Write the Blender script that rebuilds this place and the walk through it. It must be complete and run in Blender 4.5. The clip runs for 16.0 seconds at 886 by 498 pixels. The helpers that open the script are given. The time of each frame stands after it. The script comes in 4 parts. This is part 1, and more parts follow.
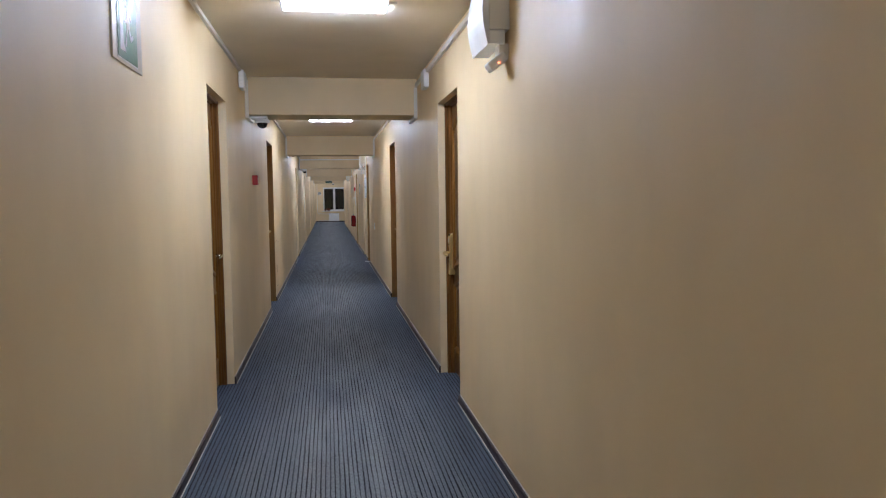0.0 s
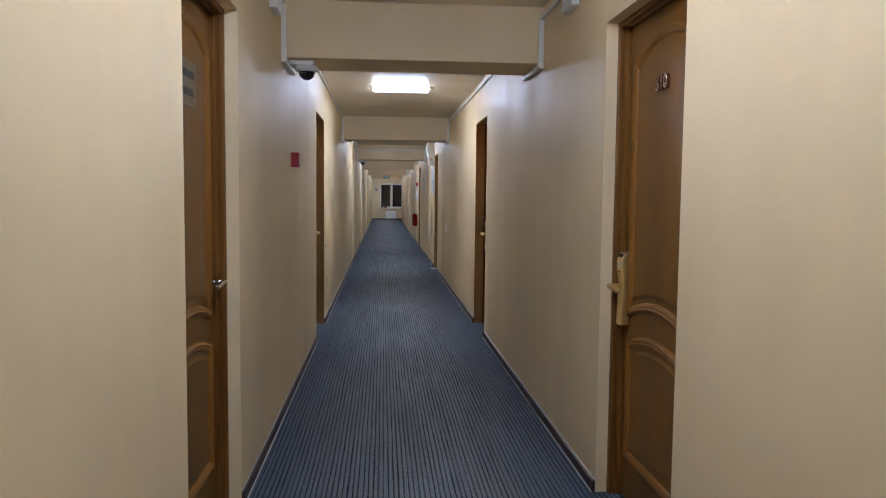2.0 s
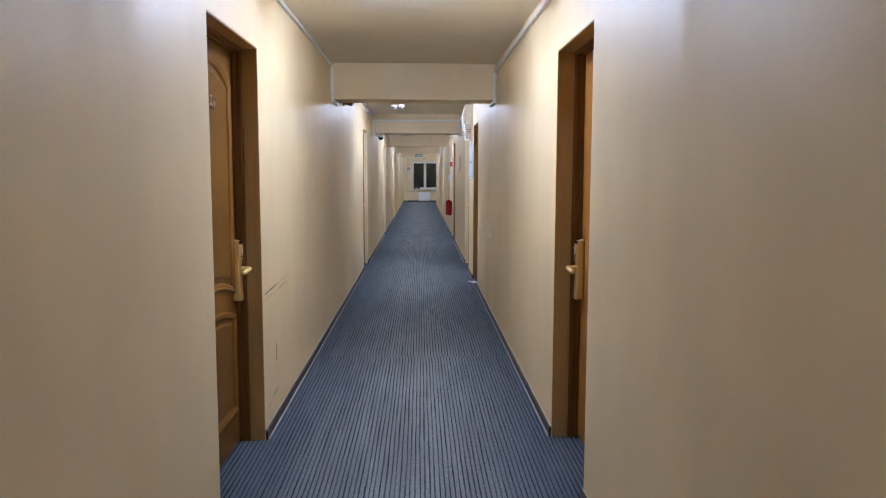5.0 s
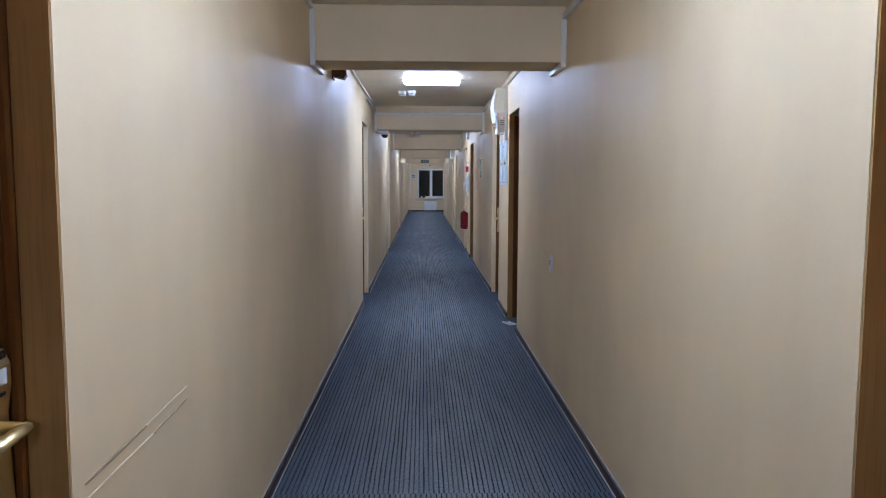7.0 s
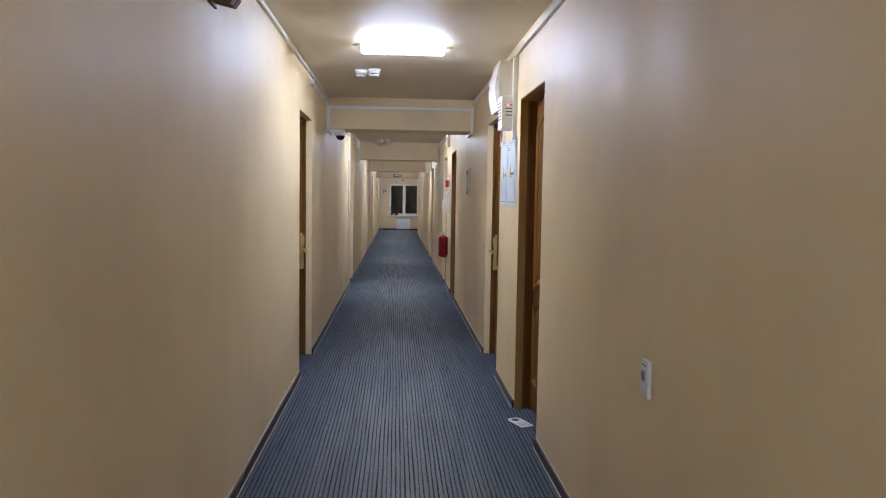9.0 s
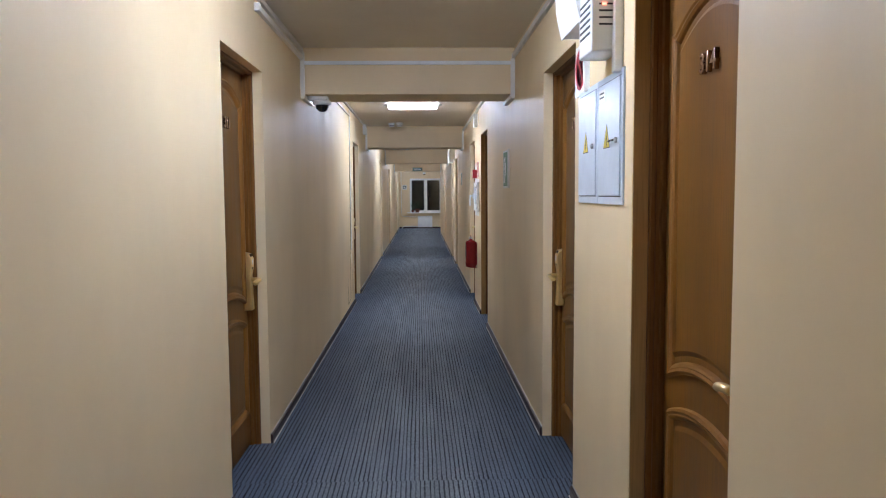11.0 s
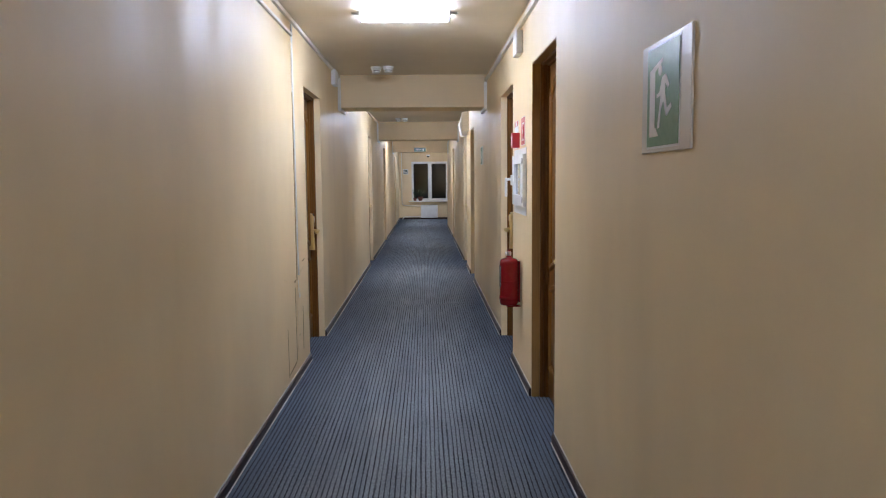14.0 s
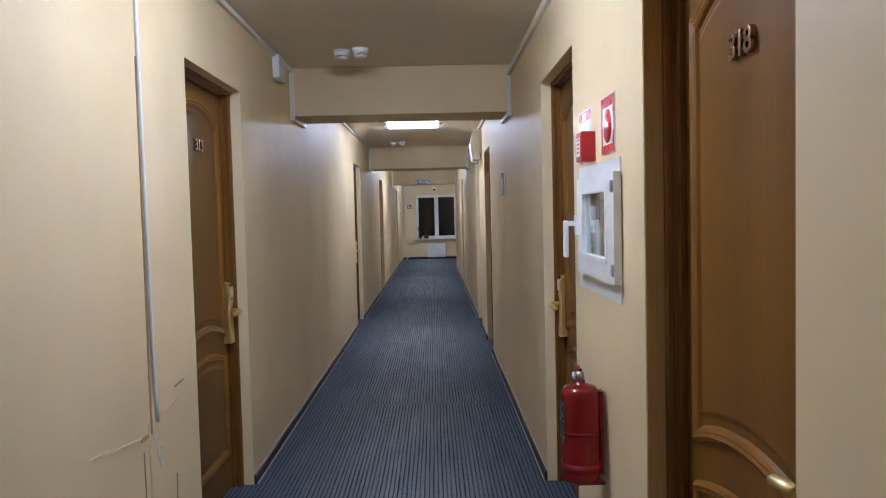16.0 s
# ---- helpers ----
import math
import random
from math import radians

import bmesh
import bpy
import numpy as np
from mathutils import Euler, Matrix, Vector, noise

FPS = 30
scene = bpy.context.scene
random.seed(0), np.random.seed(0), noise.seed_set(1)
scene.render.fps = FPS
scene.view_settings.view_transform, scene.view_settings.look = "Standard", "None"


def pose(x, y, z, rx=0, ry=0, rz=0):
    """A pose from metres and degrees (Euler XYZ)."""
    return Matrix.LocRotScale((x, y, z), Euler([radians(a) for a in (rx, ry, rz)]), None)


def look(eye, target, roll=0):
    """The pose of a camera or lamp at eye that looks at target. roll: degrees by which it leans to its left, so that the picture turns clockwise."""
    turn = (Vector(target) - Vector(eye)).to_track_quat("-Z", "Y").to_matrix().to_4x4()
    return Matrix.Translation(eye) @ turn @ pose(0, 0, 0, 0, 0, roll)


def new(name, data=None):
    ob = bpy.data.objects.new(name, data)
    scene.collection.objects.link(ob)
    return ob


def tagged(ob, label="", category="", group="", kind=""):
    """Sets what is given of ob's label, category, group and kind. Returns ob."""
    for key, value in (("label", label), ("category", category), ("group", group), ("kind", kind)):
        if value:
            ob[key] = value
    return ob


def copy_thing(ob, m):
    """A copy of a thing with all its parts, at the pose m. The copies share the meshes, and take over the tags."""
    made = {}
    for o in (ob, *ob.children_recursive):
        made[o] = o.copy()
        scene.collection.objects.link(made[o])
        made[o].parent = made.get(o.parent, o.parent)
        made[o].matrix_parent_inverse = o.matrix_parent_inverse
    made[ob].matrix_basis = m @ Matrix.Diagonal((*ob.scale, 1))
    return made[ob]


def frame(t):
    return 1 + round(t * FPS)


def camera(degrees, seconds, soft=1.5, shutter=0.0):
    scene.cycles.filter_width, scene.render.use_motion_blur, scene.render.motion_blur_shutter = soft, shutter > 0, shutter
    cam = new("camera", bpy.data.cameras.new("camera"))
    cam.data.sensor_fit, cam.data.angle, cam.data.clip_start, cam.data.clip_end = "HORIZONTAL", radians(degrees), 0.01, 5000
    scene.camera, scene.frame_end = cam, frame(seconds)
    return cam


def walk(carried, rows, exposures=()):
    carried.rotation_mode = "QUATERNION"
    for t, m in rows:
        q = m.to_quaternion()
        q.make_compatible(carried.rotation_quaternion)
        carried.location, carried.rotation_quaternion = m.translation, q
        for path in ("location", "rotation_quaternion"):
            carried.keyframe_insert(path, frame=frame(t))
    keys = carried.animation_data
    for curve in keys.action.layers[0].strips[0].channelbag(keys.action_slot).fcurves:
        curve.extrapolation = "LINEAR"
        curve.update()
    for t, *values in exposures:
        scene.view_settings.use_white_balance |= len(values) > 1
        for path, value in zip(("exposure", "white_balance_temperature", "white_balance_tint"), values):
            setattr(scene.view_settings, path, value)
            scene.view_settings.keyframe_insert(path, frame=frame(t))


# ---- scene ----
# ---- camera and walk ----
cam = camera(62.0, 16.0, soft=1.1)
PATH = [
    (0, (-0.059, -0.075, 1.318), (0.246, 1.897, 1.177), -0.7),
    (0.5, (-0.026, 0.477, 1.333), (0.279, 2.45, 1.204), -0.2),
    (1, (-0.115, 1.078, 1.28), (0.176, 3.051, 1.129), 0.6),
    (1.5, (-0.127, 1.671, 1.288), (0.08, 3.654, 1.133), 0.0),
    (2, (-0.174, 2.273, 1.276), (-0.011, 4.261, 1.133), 0.6),
    (2.5, (-0.103, 2.863, 1.287), (0.022, 4.853, 1.128), 1.1),
    (3, (-0.054, 3.476, 1.327), (0.027, 5.465, 1.136), 0.9),
    (5.5, (0.065, 6.431, 1.387), (0.127, 8.419, 1.182), 0.0),
    (6, (0.001, 6.997, 1.37), (0.065, 8.988, 1.19), -0.2),
    (6.5, (-0.08, 7.626, 1.358), (-0.012, 9.617, 1.182), 0.4),
    (7, (-0.092, 8.263, 1.347), (-0.037, 10.254, 1.165), 0.2),
    (7.5, (-0.096, 8.818, 1.361), (-0.03, 10.811, 1.2), 0.9),
    (8, (-0.056, 9.54, 1.35), (0.051, 11.532, 1.208), 0.9),
    (8.5, (-0.053, 10.185, 1.35), (0.048, 12.178, 1.215), 1.0),
    (9, (-0.031, 10.816, 1.363), (0.096, 12.808, 1.225), 0.9),
    (11.5, (0.087, 13.795, 1.354), (0.139, 15.787, 1.192), -0.5),
    (12, (0.065, 14.413, 1.341), (0.132, 16.402, 1.149), -0.2),
    (12.5, (0.099, 15.05, 1.327), (0.157, 17.039, 1.123), -0.4),
    (13, (0.071, 15.685, 1.326), (0.127, 17.672, 1.101), -1.0),
    (13.5, (0.087, 16.357, 1.332), (0.146, 18.345, 1.116), -1.4),
    (14, (0.115, 16.989, 1.324), (0.162, 18.98, 1.136), -0.5),
    (14.5, (0.159, 17.613, 1.347), (0.238, 19.604, 1.181), -0.4),
    (15, (0.156, 18.239, 1.368), (0.192, 20.236, 1.254), -1.2),
    (15.5, (0.178, 18.871, 1.364), (0.24, 20.867, 1.261), -1.1),
    (16, (0.207, 19.474, 1.369), (0.229, 21.471, 1.272), -1.4),
]
walk(cam, [(t, look(eye, target, roll)) for t, eye, target, roll in PATH], [(0, 0.80, 6500, 10), (0.5, 0.85, 6400, 10), (1.0, 0.75, 6400, 10), (1.5, 0.61, 6400, 10), (2.0, 0.62, 6400, 10), (2.5, 0.63, 6400, 10), (3.0, 1.31, 6370, 10), (5.5, 1.10, 6200, 10), (6.0, 1.03, 6150, 10), (6.5, 1.07, 5720, 10), (7.0, 0.81, 5470, 10), (7.5, 0.56, 5900, 10), (8.0, 0.90, 6300, 10), (8.5, 0.95, 6600, 10), (9.0, 0.94, 6600, 10), (11.5, 0.96, 6300, 10), (12.0, 0.80, 6300, 10), (12.5, 0.88, 6800, 10), (13.0, 1.10, 6400, 10), (13.5, 1.10, 6350, 10), (14.0, 1.10, 6480, 10), (14.5, 1.05, 6580, 10), (15.5, 0.79, 6410, 10), (16.0, 0.80, 6250, 10)])

# ---- night outside ----
world = bpy.data.worlds.new("night")
scene.world = world
world.use_nodes = True
world.node_tree.nodes["Background"].inputs[0].default_value = (0.010, 0.012, 0.016, 1)
world.node_tree.nodes["Background"].inputs[1].default_value = 0.4
LAMP_STRENGTH = 56.0
LAMP_COLOUR = (0.81, 0.95, 1.30)

# ---- the plan, in metres ----
HALF, CEIL, BEAM_Z, DOOR_H = 0.75, 2.375, 2.05, 2.0
Y0, Y1, THICK = -4.5, 41.77, 0.24
SEAMS = (11.35, 16.6, 24.75)
ALCOVE_Y, ALCOVE_X = 38.1, 1.7
BEAMS = [(6.57, 7.00), (12.68, 13.04), (18.45, 18.87), (24.54, 24.96), (30.60, 31.02), (36.73, 37.15)]
# the lamp at -2.1 is unseen, added behind the start to light the near walls
LIGHTS = [-2.1, 3.99, 9.82, 15.83, 21.76, 27.72, 33.8, 39.4]
LEFT = [(4.475, 5.295), (8.75, 9.62), (16.35, 17.165), (22.387, 23.21), (28.40, 29.15), (32.55, 33.35), (38.2, 39.0)]
RIGHT = [(4.506, 5.33), (8.86, 9.64), (14.756, 15.52), (16.392, 17.218), (20.575, 21.376), (22.32, 23.15), (26.53, 27.30), (28.20, 29.00), (33.10, 33.90)]


# ---- materials ----
class Nodes:
    """A small builder for node materials."""

    def __init__(self, name):
        self.mat = bpy.data.materials.new(name)
        self.mat.use_nodes = True
        self.tree = self.mat.node_tree
        self.bsdf = self.tree.nodes["Principled BSDF"]
        self.coord = self.add("ShaderNodeTexCoord")
        self.info = self.add("ShaderNodeObjectInfo")

    def add(self, kind, **values):
        n = self.tree.nodes.new(kind)
        for k, v in values.items():
            n.inputs[k.replace("_", " ")].default_value = v
        return n

    def join(self, a, b):
        self.tree.links.new(a, b)

    def stretched(self, scale):
        m = self.add("ShaderNodeMapping")
        m.inputs["Scale"].default_value = scale
        self.join(self.coord.outputs["Object"], m.inputs["Vector"])
        return m.outputs["Vector"]

    def noise(self, scale, detail=3.0, stretch=(1, 1, 1), rough=0.55):
        n = self.add("ShaderNodeTexNoise", Scale=scale, Detail=detail, Roughness=rough)
        self.join(self.stretched(stretch), n.inputs["Vector"])
        return n.outputs["Fac"]

    def ramp(self, fac, stops):
        r = self.add("ShaderNodeValToRGB")
        while len(r.color_ramp.elements) < len(stops):
            r.color_ramp.elements.new(0.5)
        for e, (p, c) in zip(r.color_ramp.elements, stops):
            e.position = p
            e.color = (*c, 1) if len(c) == 3 else c
        self.join(fac, r.inputs["Fac"])
        return r.outputs["Color"]

    def math(self, op, a, b):
        m = self.add("ShaderNodeMath")
        m.operation = op
        for i, v in enumerate((a, b)):
            if isinstance(v, (int, float)):
                m.inputs[i].default_value = v
            else:
                self.join(v, m.inputs[i])
        return m.outputs[0]

    def mix(self, fac, a, b, blend="MIX"):
        m = self.add("ShaderNodeMix")
        m.data_type, m.blend_type = "RGBA", blend
        for socket, v in ((m.inputs[0], fac), (m.inputs[6], a), (m.inputs[7], b)):
            if isinstance(v, (int, float)):
                socket.default_value = v
            elif isinstance(v, tuple):
                socket.default_value = (*v, 1)
            else:
                self.join(v, socket)
        return m.outputs[2]

    def bump(self, height, strength, distance):
        b = self.add("ShaderNodeBump", Strength=strength, Distance=distance)
        self.join(height, b.inputs["Height"])
        if self.bsdf.inputs["Normal"].is_linked:
            self.join(self.bsdf.inputs["Normal"].links[0].from_socket, b.inputs["Normal"])
        self.join(b.outputs["Normal"], self.bsdf.inputs["Normal"])

    def set(self, **values):
        for k, v in values.items():
            socket = self.bsdf.inputs[k.replace("_", " ")]
            if isinstance(v, (int, float)):
                socket.default_value = v
            elif isinstance(v, tuple):
                socket.default_value = (*v, 1)
            else:
                self.join(v, socket)
        return self.mat


def paint(name, colour, rough=0.42, wave=0.5, stain=0.05):
    """Roller-laid wall paint: soft waves, fine orange peel, faint stains."""
    n = Nodes(name)
    blot = n.noise(1.3, 4, (1, 1, 0.6))
    fine = n.noise(60, 2)
    dark = tuple(c * (1 - 2.2 * stain) for c in colour)
    light = tuple(min(1, c * (1 + stain)) for c in colour)
    col = n.ramp(blot, [(0.32, dark), (0.62, light)])
    col = n.mix(0.06, col, n.ramp(fine, [(0.3, dark), (0.7, light)]))
    streak = n.noise(3.5, 3, (1, 1, 0.12))
    r = n.ramp(streak, [(0.3, (rough - 0.06,) * 3), (0.7, (rough + 0.08,) * 3)])
    n.bump(n.noise(4.0, 2, (1, 1, 0.25)), 0.25 * wave, 0.02)
    n.bump(n.noise(260, 2), 0.12, 0.002)
    return n.set(Base_Color=col, Roughness=r)


def wood(name, dark, light, rough=0.3, along=(1, 1, 0.05)):
    n = Nodes(name)
    base = n.noise(16, 5, along, 0.65)
    figure = n.noise(3.2, 3, along)
    pores = n.noise(190, 2, (1, 1, 0.03))
    col = n.ramp(n.math("ADD", n.math("MULTIPLY", base, 0.65), n.math("MULTIPLY", figure, 0.35)), [(0.22, dark), (0.78, light)])
    col = n.mix(n.math("MULTIPLY", n.ramp(pores, [(0.36, (1, 1, 1)), (0.48, (0, 0, 0))]), 0.22), col, tuple(c * 0.5 for c in dark))
    n.bump(pores, 0.10, 0.001)
    return n.set(Base_Color=col, Roughness=n.ramp(base, [(0.3, (rough - 0.04,) * 3), (0.7, (rough + 0.1,) * 3)]), Coat_Weight=0.06, Coat_Roughness=0.25, Specular_IOR_Level=0.27)


def plain(name, colour, rough=0.5, metal=0.0, grain=0.05):
    n = Nodes(name)
    blot = n.noise(9, 4)
    col = n.ramp(blot, [(0.3, tuple(c * (1 - grain) for c in colour)), (0.7, tuple(min(1, c * (1 + grain)) for c in colour))])
    n.bump(n.noise(320, 2), 0.02, 0.001)
    return n.set(Base_Color=col, Roughness=n.ramp(n.noise(40, 3), [(0.3, (max(0.03, rough - 0.05),) * 3), (0.7, (rough + 0.06,) * 3)]), Metallic=metal)


def carpet_material():
    """Ribbed grey-blue carpet: lengthwise stripes, tufts, worn and soiled patches."""
    n = Nodes("striped_carpet")
    sep = n.add("ShaderNodeSeparateXYZ")
    wob = n.noise(7, 2, (1, 0.3, 1))
    n.join(n.coord.outputs["Object"], sep.inputs[0])
    # four lengths of carpet meet at cross seams, where the ribs do not line up
    step = 0.0
    for seam, shift in ((SEAMS[0], 0.42), (SEAMS[1], 0.31), (SEAMS[2], 0.55)):
        step = n.math("ADD", n.math("MULTIPLY", n.math("GREATER_THAN", sep.outputs["Y"], seam), shift), step)
    x = n.math("ADD", sep.outputs["X"], n.math("MULTIPLY", n.math("SUBTRACT", wob, 0.5), 0.005))
    x = n.math("ADD", x, n.math("MULTIPLY", n.math("SUBTRACT", n.noise(30, 2, (1, 0.03, 1), 0.6), 0.5), 0.013))
    saw = n.math("FRACT", n.math("ADD", n.math("ADD", n.math("MULTIPLY", x, 1 / 0.0221), 40.0), step), 0.0)
    tri = n.math("ABSOLUTE", n.math("SUBTRACT", saw, 0.5), 0.0)
    tuft = n.noise(420, 2, (1, 0.45, 1))
    clump = n.noise(130, 3, (1, 0.35, 1), 0.6)
    edge = n.math("ADD", tri, n.math("MULTIPLY", n.math("SUBTRACT", tuft, 0.5), 0.10))
    edge = n.math("ADD", edge, n.math("MULTIPLY", n.math("SUBTRACT", clump, 0.5), 0.22))
    line = n.ramp(edge, [(0.105, (0, 0, 0)), (0.185, (1, 1, 1))])
    soil = n.noise(1.6, 5, (1, 0.55, 1), 0.6)
    trod = n.noise(9, 4, (1, 0.10, 1), 0.6)
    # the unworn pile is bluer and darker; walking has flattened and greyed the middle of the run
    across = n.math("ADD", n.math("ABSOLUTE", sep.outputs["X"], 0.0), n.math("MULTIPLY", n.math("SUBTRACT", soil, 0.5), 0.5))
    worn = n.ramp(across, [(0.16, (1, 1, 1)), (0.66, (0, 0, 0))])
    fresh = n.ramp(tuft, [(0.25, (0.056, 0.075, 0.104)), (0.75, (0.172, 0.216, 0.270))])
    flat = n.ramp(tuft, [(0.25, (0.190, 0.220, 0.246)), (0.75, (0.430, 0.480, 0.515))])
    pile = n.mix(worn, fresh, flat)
    pile = n.mix(n.math("MULTIPLY", n.ramp(clump, [(0.36, (1, 1, 1)), (0.56, (0, 0, 0))]), 0.40), pile, (0.060, 0.076, 0.110))
    pile = n.mix(n.math("MULTIPLY", n.ramp(trod, [(0.40, (1, 1, 1)), (0.62, (0, 0, 0))]), 0.25), pile, (0.050, 0.066, 0.100))
    pile = n.mix(n.math("MULTIPLY", n.ramp(soil, [(0.40, (1, 1, 1)), (0.60, (0, 0, 0))]), 0.22), pile, (0.040, 0.050, 0.075))
    groove = n.ramp(tuft, [(0.3, (0.003, 0.004, 0.009)), (0.7, (0.014, 0.017, 0.030))])
    groove = n.mix(n.ramp(n.noise(34, 2, (1, 0.05, 1), 0.6), [(0.42, (0, 0, 0)), (0.66, (0.40, 0.40, 0.40))]), groove, pile)
    groove = n.mix(n.ramp(clump, [(0.50, (0, 0, 0)), (0.72, (0.35, 0.35, 0.35))]), groove, pile)
    col = n.mix(line, groove, pile)
    n.bump(line, 0.6, 0.004)
    n.bump(clump, 0.4, 0.005)
    n.bump(tuft, 0.6, 0.004)
    return n.set(Base_Color=col, Roughness=0.95, Sheen_Weight=0.05, Specular_IOR_Level=0.15)


def glow(name, colour, strength):
    n = Nodes(name)
    return n.set(Base_Color=(0.9, 0.9, 0.9), Emission_Color=colour, Emission_Strength=strength, Roughness=0.5)


WALL = paint("beige_wall_paint", (0.795, 0.622, 0.368), 0.57, 0.8, 0.035)

def damp_spot(mat, place, size, colour):
    """A rusty damp stain of its own shape in an existing paint."""
    t = mat.node_tree
    bsdf = t.nodes["Principled BSDF"]
    old = bsdf.inputs["Base Color"].links[0].from_socket
    co = t.nodes.new("ShaderNodeTexCoord")
    mp = t.nodes.new("ShaderNodeMapping")
    mp.vector_type = "TEXTURE"
    mp.inputs["Location"].default_value, mp.inputs["Scale"].default_value = place, size
    nz = t.nodes.new("ShaderNodeTexNoise")
    nz.inputs["Scale"].default_value = 1.6
    gr = t.nodes.new("ShaderNodeTexGradient")
    gr.gradient_type = "SPHERICAL"
    ad = t.nodes.new("ShaderNodeMix")
    ad.data_type, ad.blend_type = "VECTOR", "MIX"
    mul = t.nodes.new("ShaderNodeMath")
    mul.operation = "MULTIPLY"
    mx = t.nodes.new("ShaderNodeMix")
    mx.data_type = "RGBA"
    t.links.new(co.outputs["Object"], mp.inputs["Vector"])
    t.links.new(mp.outputs["Vector"], gr.inputs["Vector"])
    t.links.new(mp.outputs["Vector"], nz.inputs["Vector"])
    t.links.new(gr.outputs["Fac"], mul.inputs[0])
    t.links.new(nz.outputs["Fac"], mul.inputs[1])
    t.links.new(mul.outputs[0], mx.inputs[0])
    t.links.new(old, mx.inputs[6])
    mx.inputs[7].default_value = (*colour, 1)
    t.links.new(mx.outputs[2], bsdf.inputs["Base Color"])
    return mat


WALL_STAINED = damp_spot(paint("damp_stained_beam_paint", (0.795, 0.622, 0.368), 0.57, 0.8, 0.035), (-0.30, BEAMS[3][0], CEIL - 0.02), (0.20, 0.2, 0.075), (0.17, 0.07, 0.02))
CEILING = paint("ceiling_paint", (0.83, 0.735, 0.580), 0.50, 0.8, 0.03)
TRUNK = paint("painted_trunking", (0.80, 0.765, 0.69), 0.4, 0.1, 0.03)
WHITE = plain("white_plastic", (0.80, 0.80, 0.78), 0.4)
WHITE_METAL = plain("white_enamel", (0.74, 0.78, 0.82), 0.3)
PANEL_GREY = plain("grey_blue_enamel", (0.60, 0.67, 0.74), 0.33)
CARPET = carpet_material()
BASE = wood("brown_skirting", (0.030, 0.016, 0.014), (0.062, 0.036, 0.030), 0.4, (1, 0.05, 1))
# serves the floor sealant and the highlight drawn on the skirting's top edge
CAULK_AND_HIGHLIGHT = plain("pale_sealant_and_edge_highlight", (0.58, 0.54, 0.49), 0.7)
OAK = wood("stained_oak", (0.110, 0.042, 0.006), (0.258, 0.114, 0.018), 0.38)
OAK_FRAME = wood("stained_oak_frame", (0.112, 0.042, 0.008), (0.245, 0.104, 0.020), 0.40)
BROWN_FACING = wood("brown_facing", (0.340, 0.195, 0.066), (0.520, 0.310, 0.115), 0.45)
OAK_MOULD = wood("stained_oak_moulding", (0.165, 0.066, 0.011), (0.310, 0.138, 0.026), 0.36)
ORANGE_WOOD = wood("orange_veneer", (0.310, 0.120, 0.019), (0.440, 0.186, 0.036), 0.44)
BRASS = plain("satin_brass", (0.86, 0.69, 0.34), 0.36, 1.0)
CHROME = plain("worn_chrome", (0.72, 0.70, 0.64), 0.18, 1.0)
COPPER = plain("dark_copper", (0.44, 0.32, 0.26), 0.18, 1.0)
BRONZE = plain("bronze_plaque", (0.17, 0.12, 0.065), 0.35, 0.6)
BLACK = plain("black_plastic", (0.012, 0.012, 0.014), 0.25)
DARK_BAR = plain("dark_print", (0.03, 0.03, 0.035), 0.5)
RED = plain("red_plastic", (0.42, 0.018, 0.022), 0.35)
RED_PAINT = plain("red_enamel", (0.225, 0.005, 0.008), 0.20, 0.0, 0.02)
RED_PRINT = plain("red_print", (0.62, 0.045, 0.05), 0.3)
PAPER = plain("white_print", (0.80, 0.80, 0.78), 0.35)
GREEN = plain("green_print", (0.040, 0.17, 0.05), 0.38, 0.0, 0.02)
CREAM_BOARD = plain("cream_plastic", (0.66, 0.60, 0.50), 0.35)
NOTICE_PRINT = plain("grey_green_print", (0.10, 0.13, 0.10), 0.4)
DARK_GREEN = plain("dark_green_print", (0.012, 0.085, 0.045), 0.3)
YELLOW = plain("yellow_print", (0.75, 0.58, 0.03), 0.4)
BROWN_PLASTIC = plain("brown_plastic", (0.16, 0.075, 0.03), 0.4)
STEEL = plain("dull_steel", (0.42, 0.42, 0.43), 0.35, 1.0)
TERRACOTTA = plain("terracotta", (0.20, 0.07, 0.045), 0.75)
LEAF = plain("dark_leaf", (0.02, 0.045, 0.02), 0.5)
TUBE = glow("lamp_diffuser", LAMP_COLOUR, LAMP_STRENGTH * 0.58)
TUBE_SIDE = glow("lamp_prismatic_side", LAMP_COLOUR, LAMP_STRENGTH * 1.55)
LED = glow("red_led", (1.0, 0.15, 0.05), 3.0)
# dark tone for open cracks and for shadow lines painted along paint ridges
CRACK_SHADE = plain("crack_and_ridge_shade", (0.40, 0.30, 0.175), 0.9)
FLAKE = plain("bare_plaster", (0.76, 0.63, 0.42), 0.8)


def glass_material():
    n = Nodes("window_glass")
    return n.set(Base_Color=(0.9, 0.95, 0.95), Roughness=0.02, Transmission_Weight=1.0, IOR=1.45)


GLASS = glass_material()


# ---- shapes ----
def box(bm, x0, x1, y0, y1, z0, z1, bevel=0.0, segments=2):
    m = Matrix.Translation(((x0 + x1) / 2, (y0 + y1) / 2, (z0 + z1) / 2)) @ Matrix.Diagonal((x1 - x0, y1 - y0, z1 - z0, 1))
    verts = bmesh.ops.create_cube(bm, size=1, matrix=m)["verts"]
    if bevel:
        edges = list({e for v in verts for e in v.link_edges})
        bmesh.ops.bevel(bm, geom=edges, offset=bevel, segments=segments, profile=0.5, affect="EDGES")
    return bm


def a_box(*sizes, bevel=0.0, segments=2):
    return box(bmesh.new(), *sizes, bevel=bevel, segments=segments)


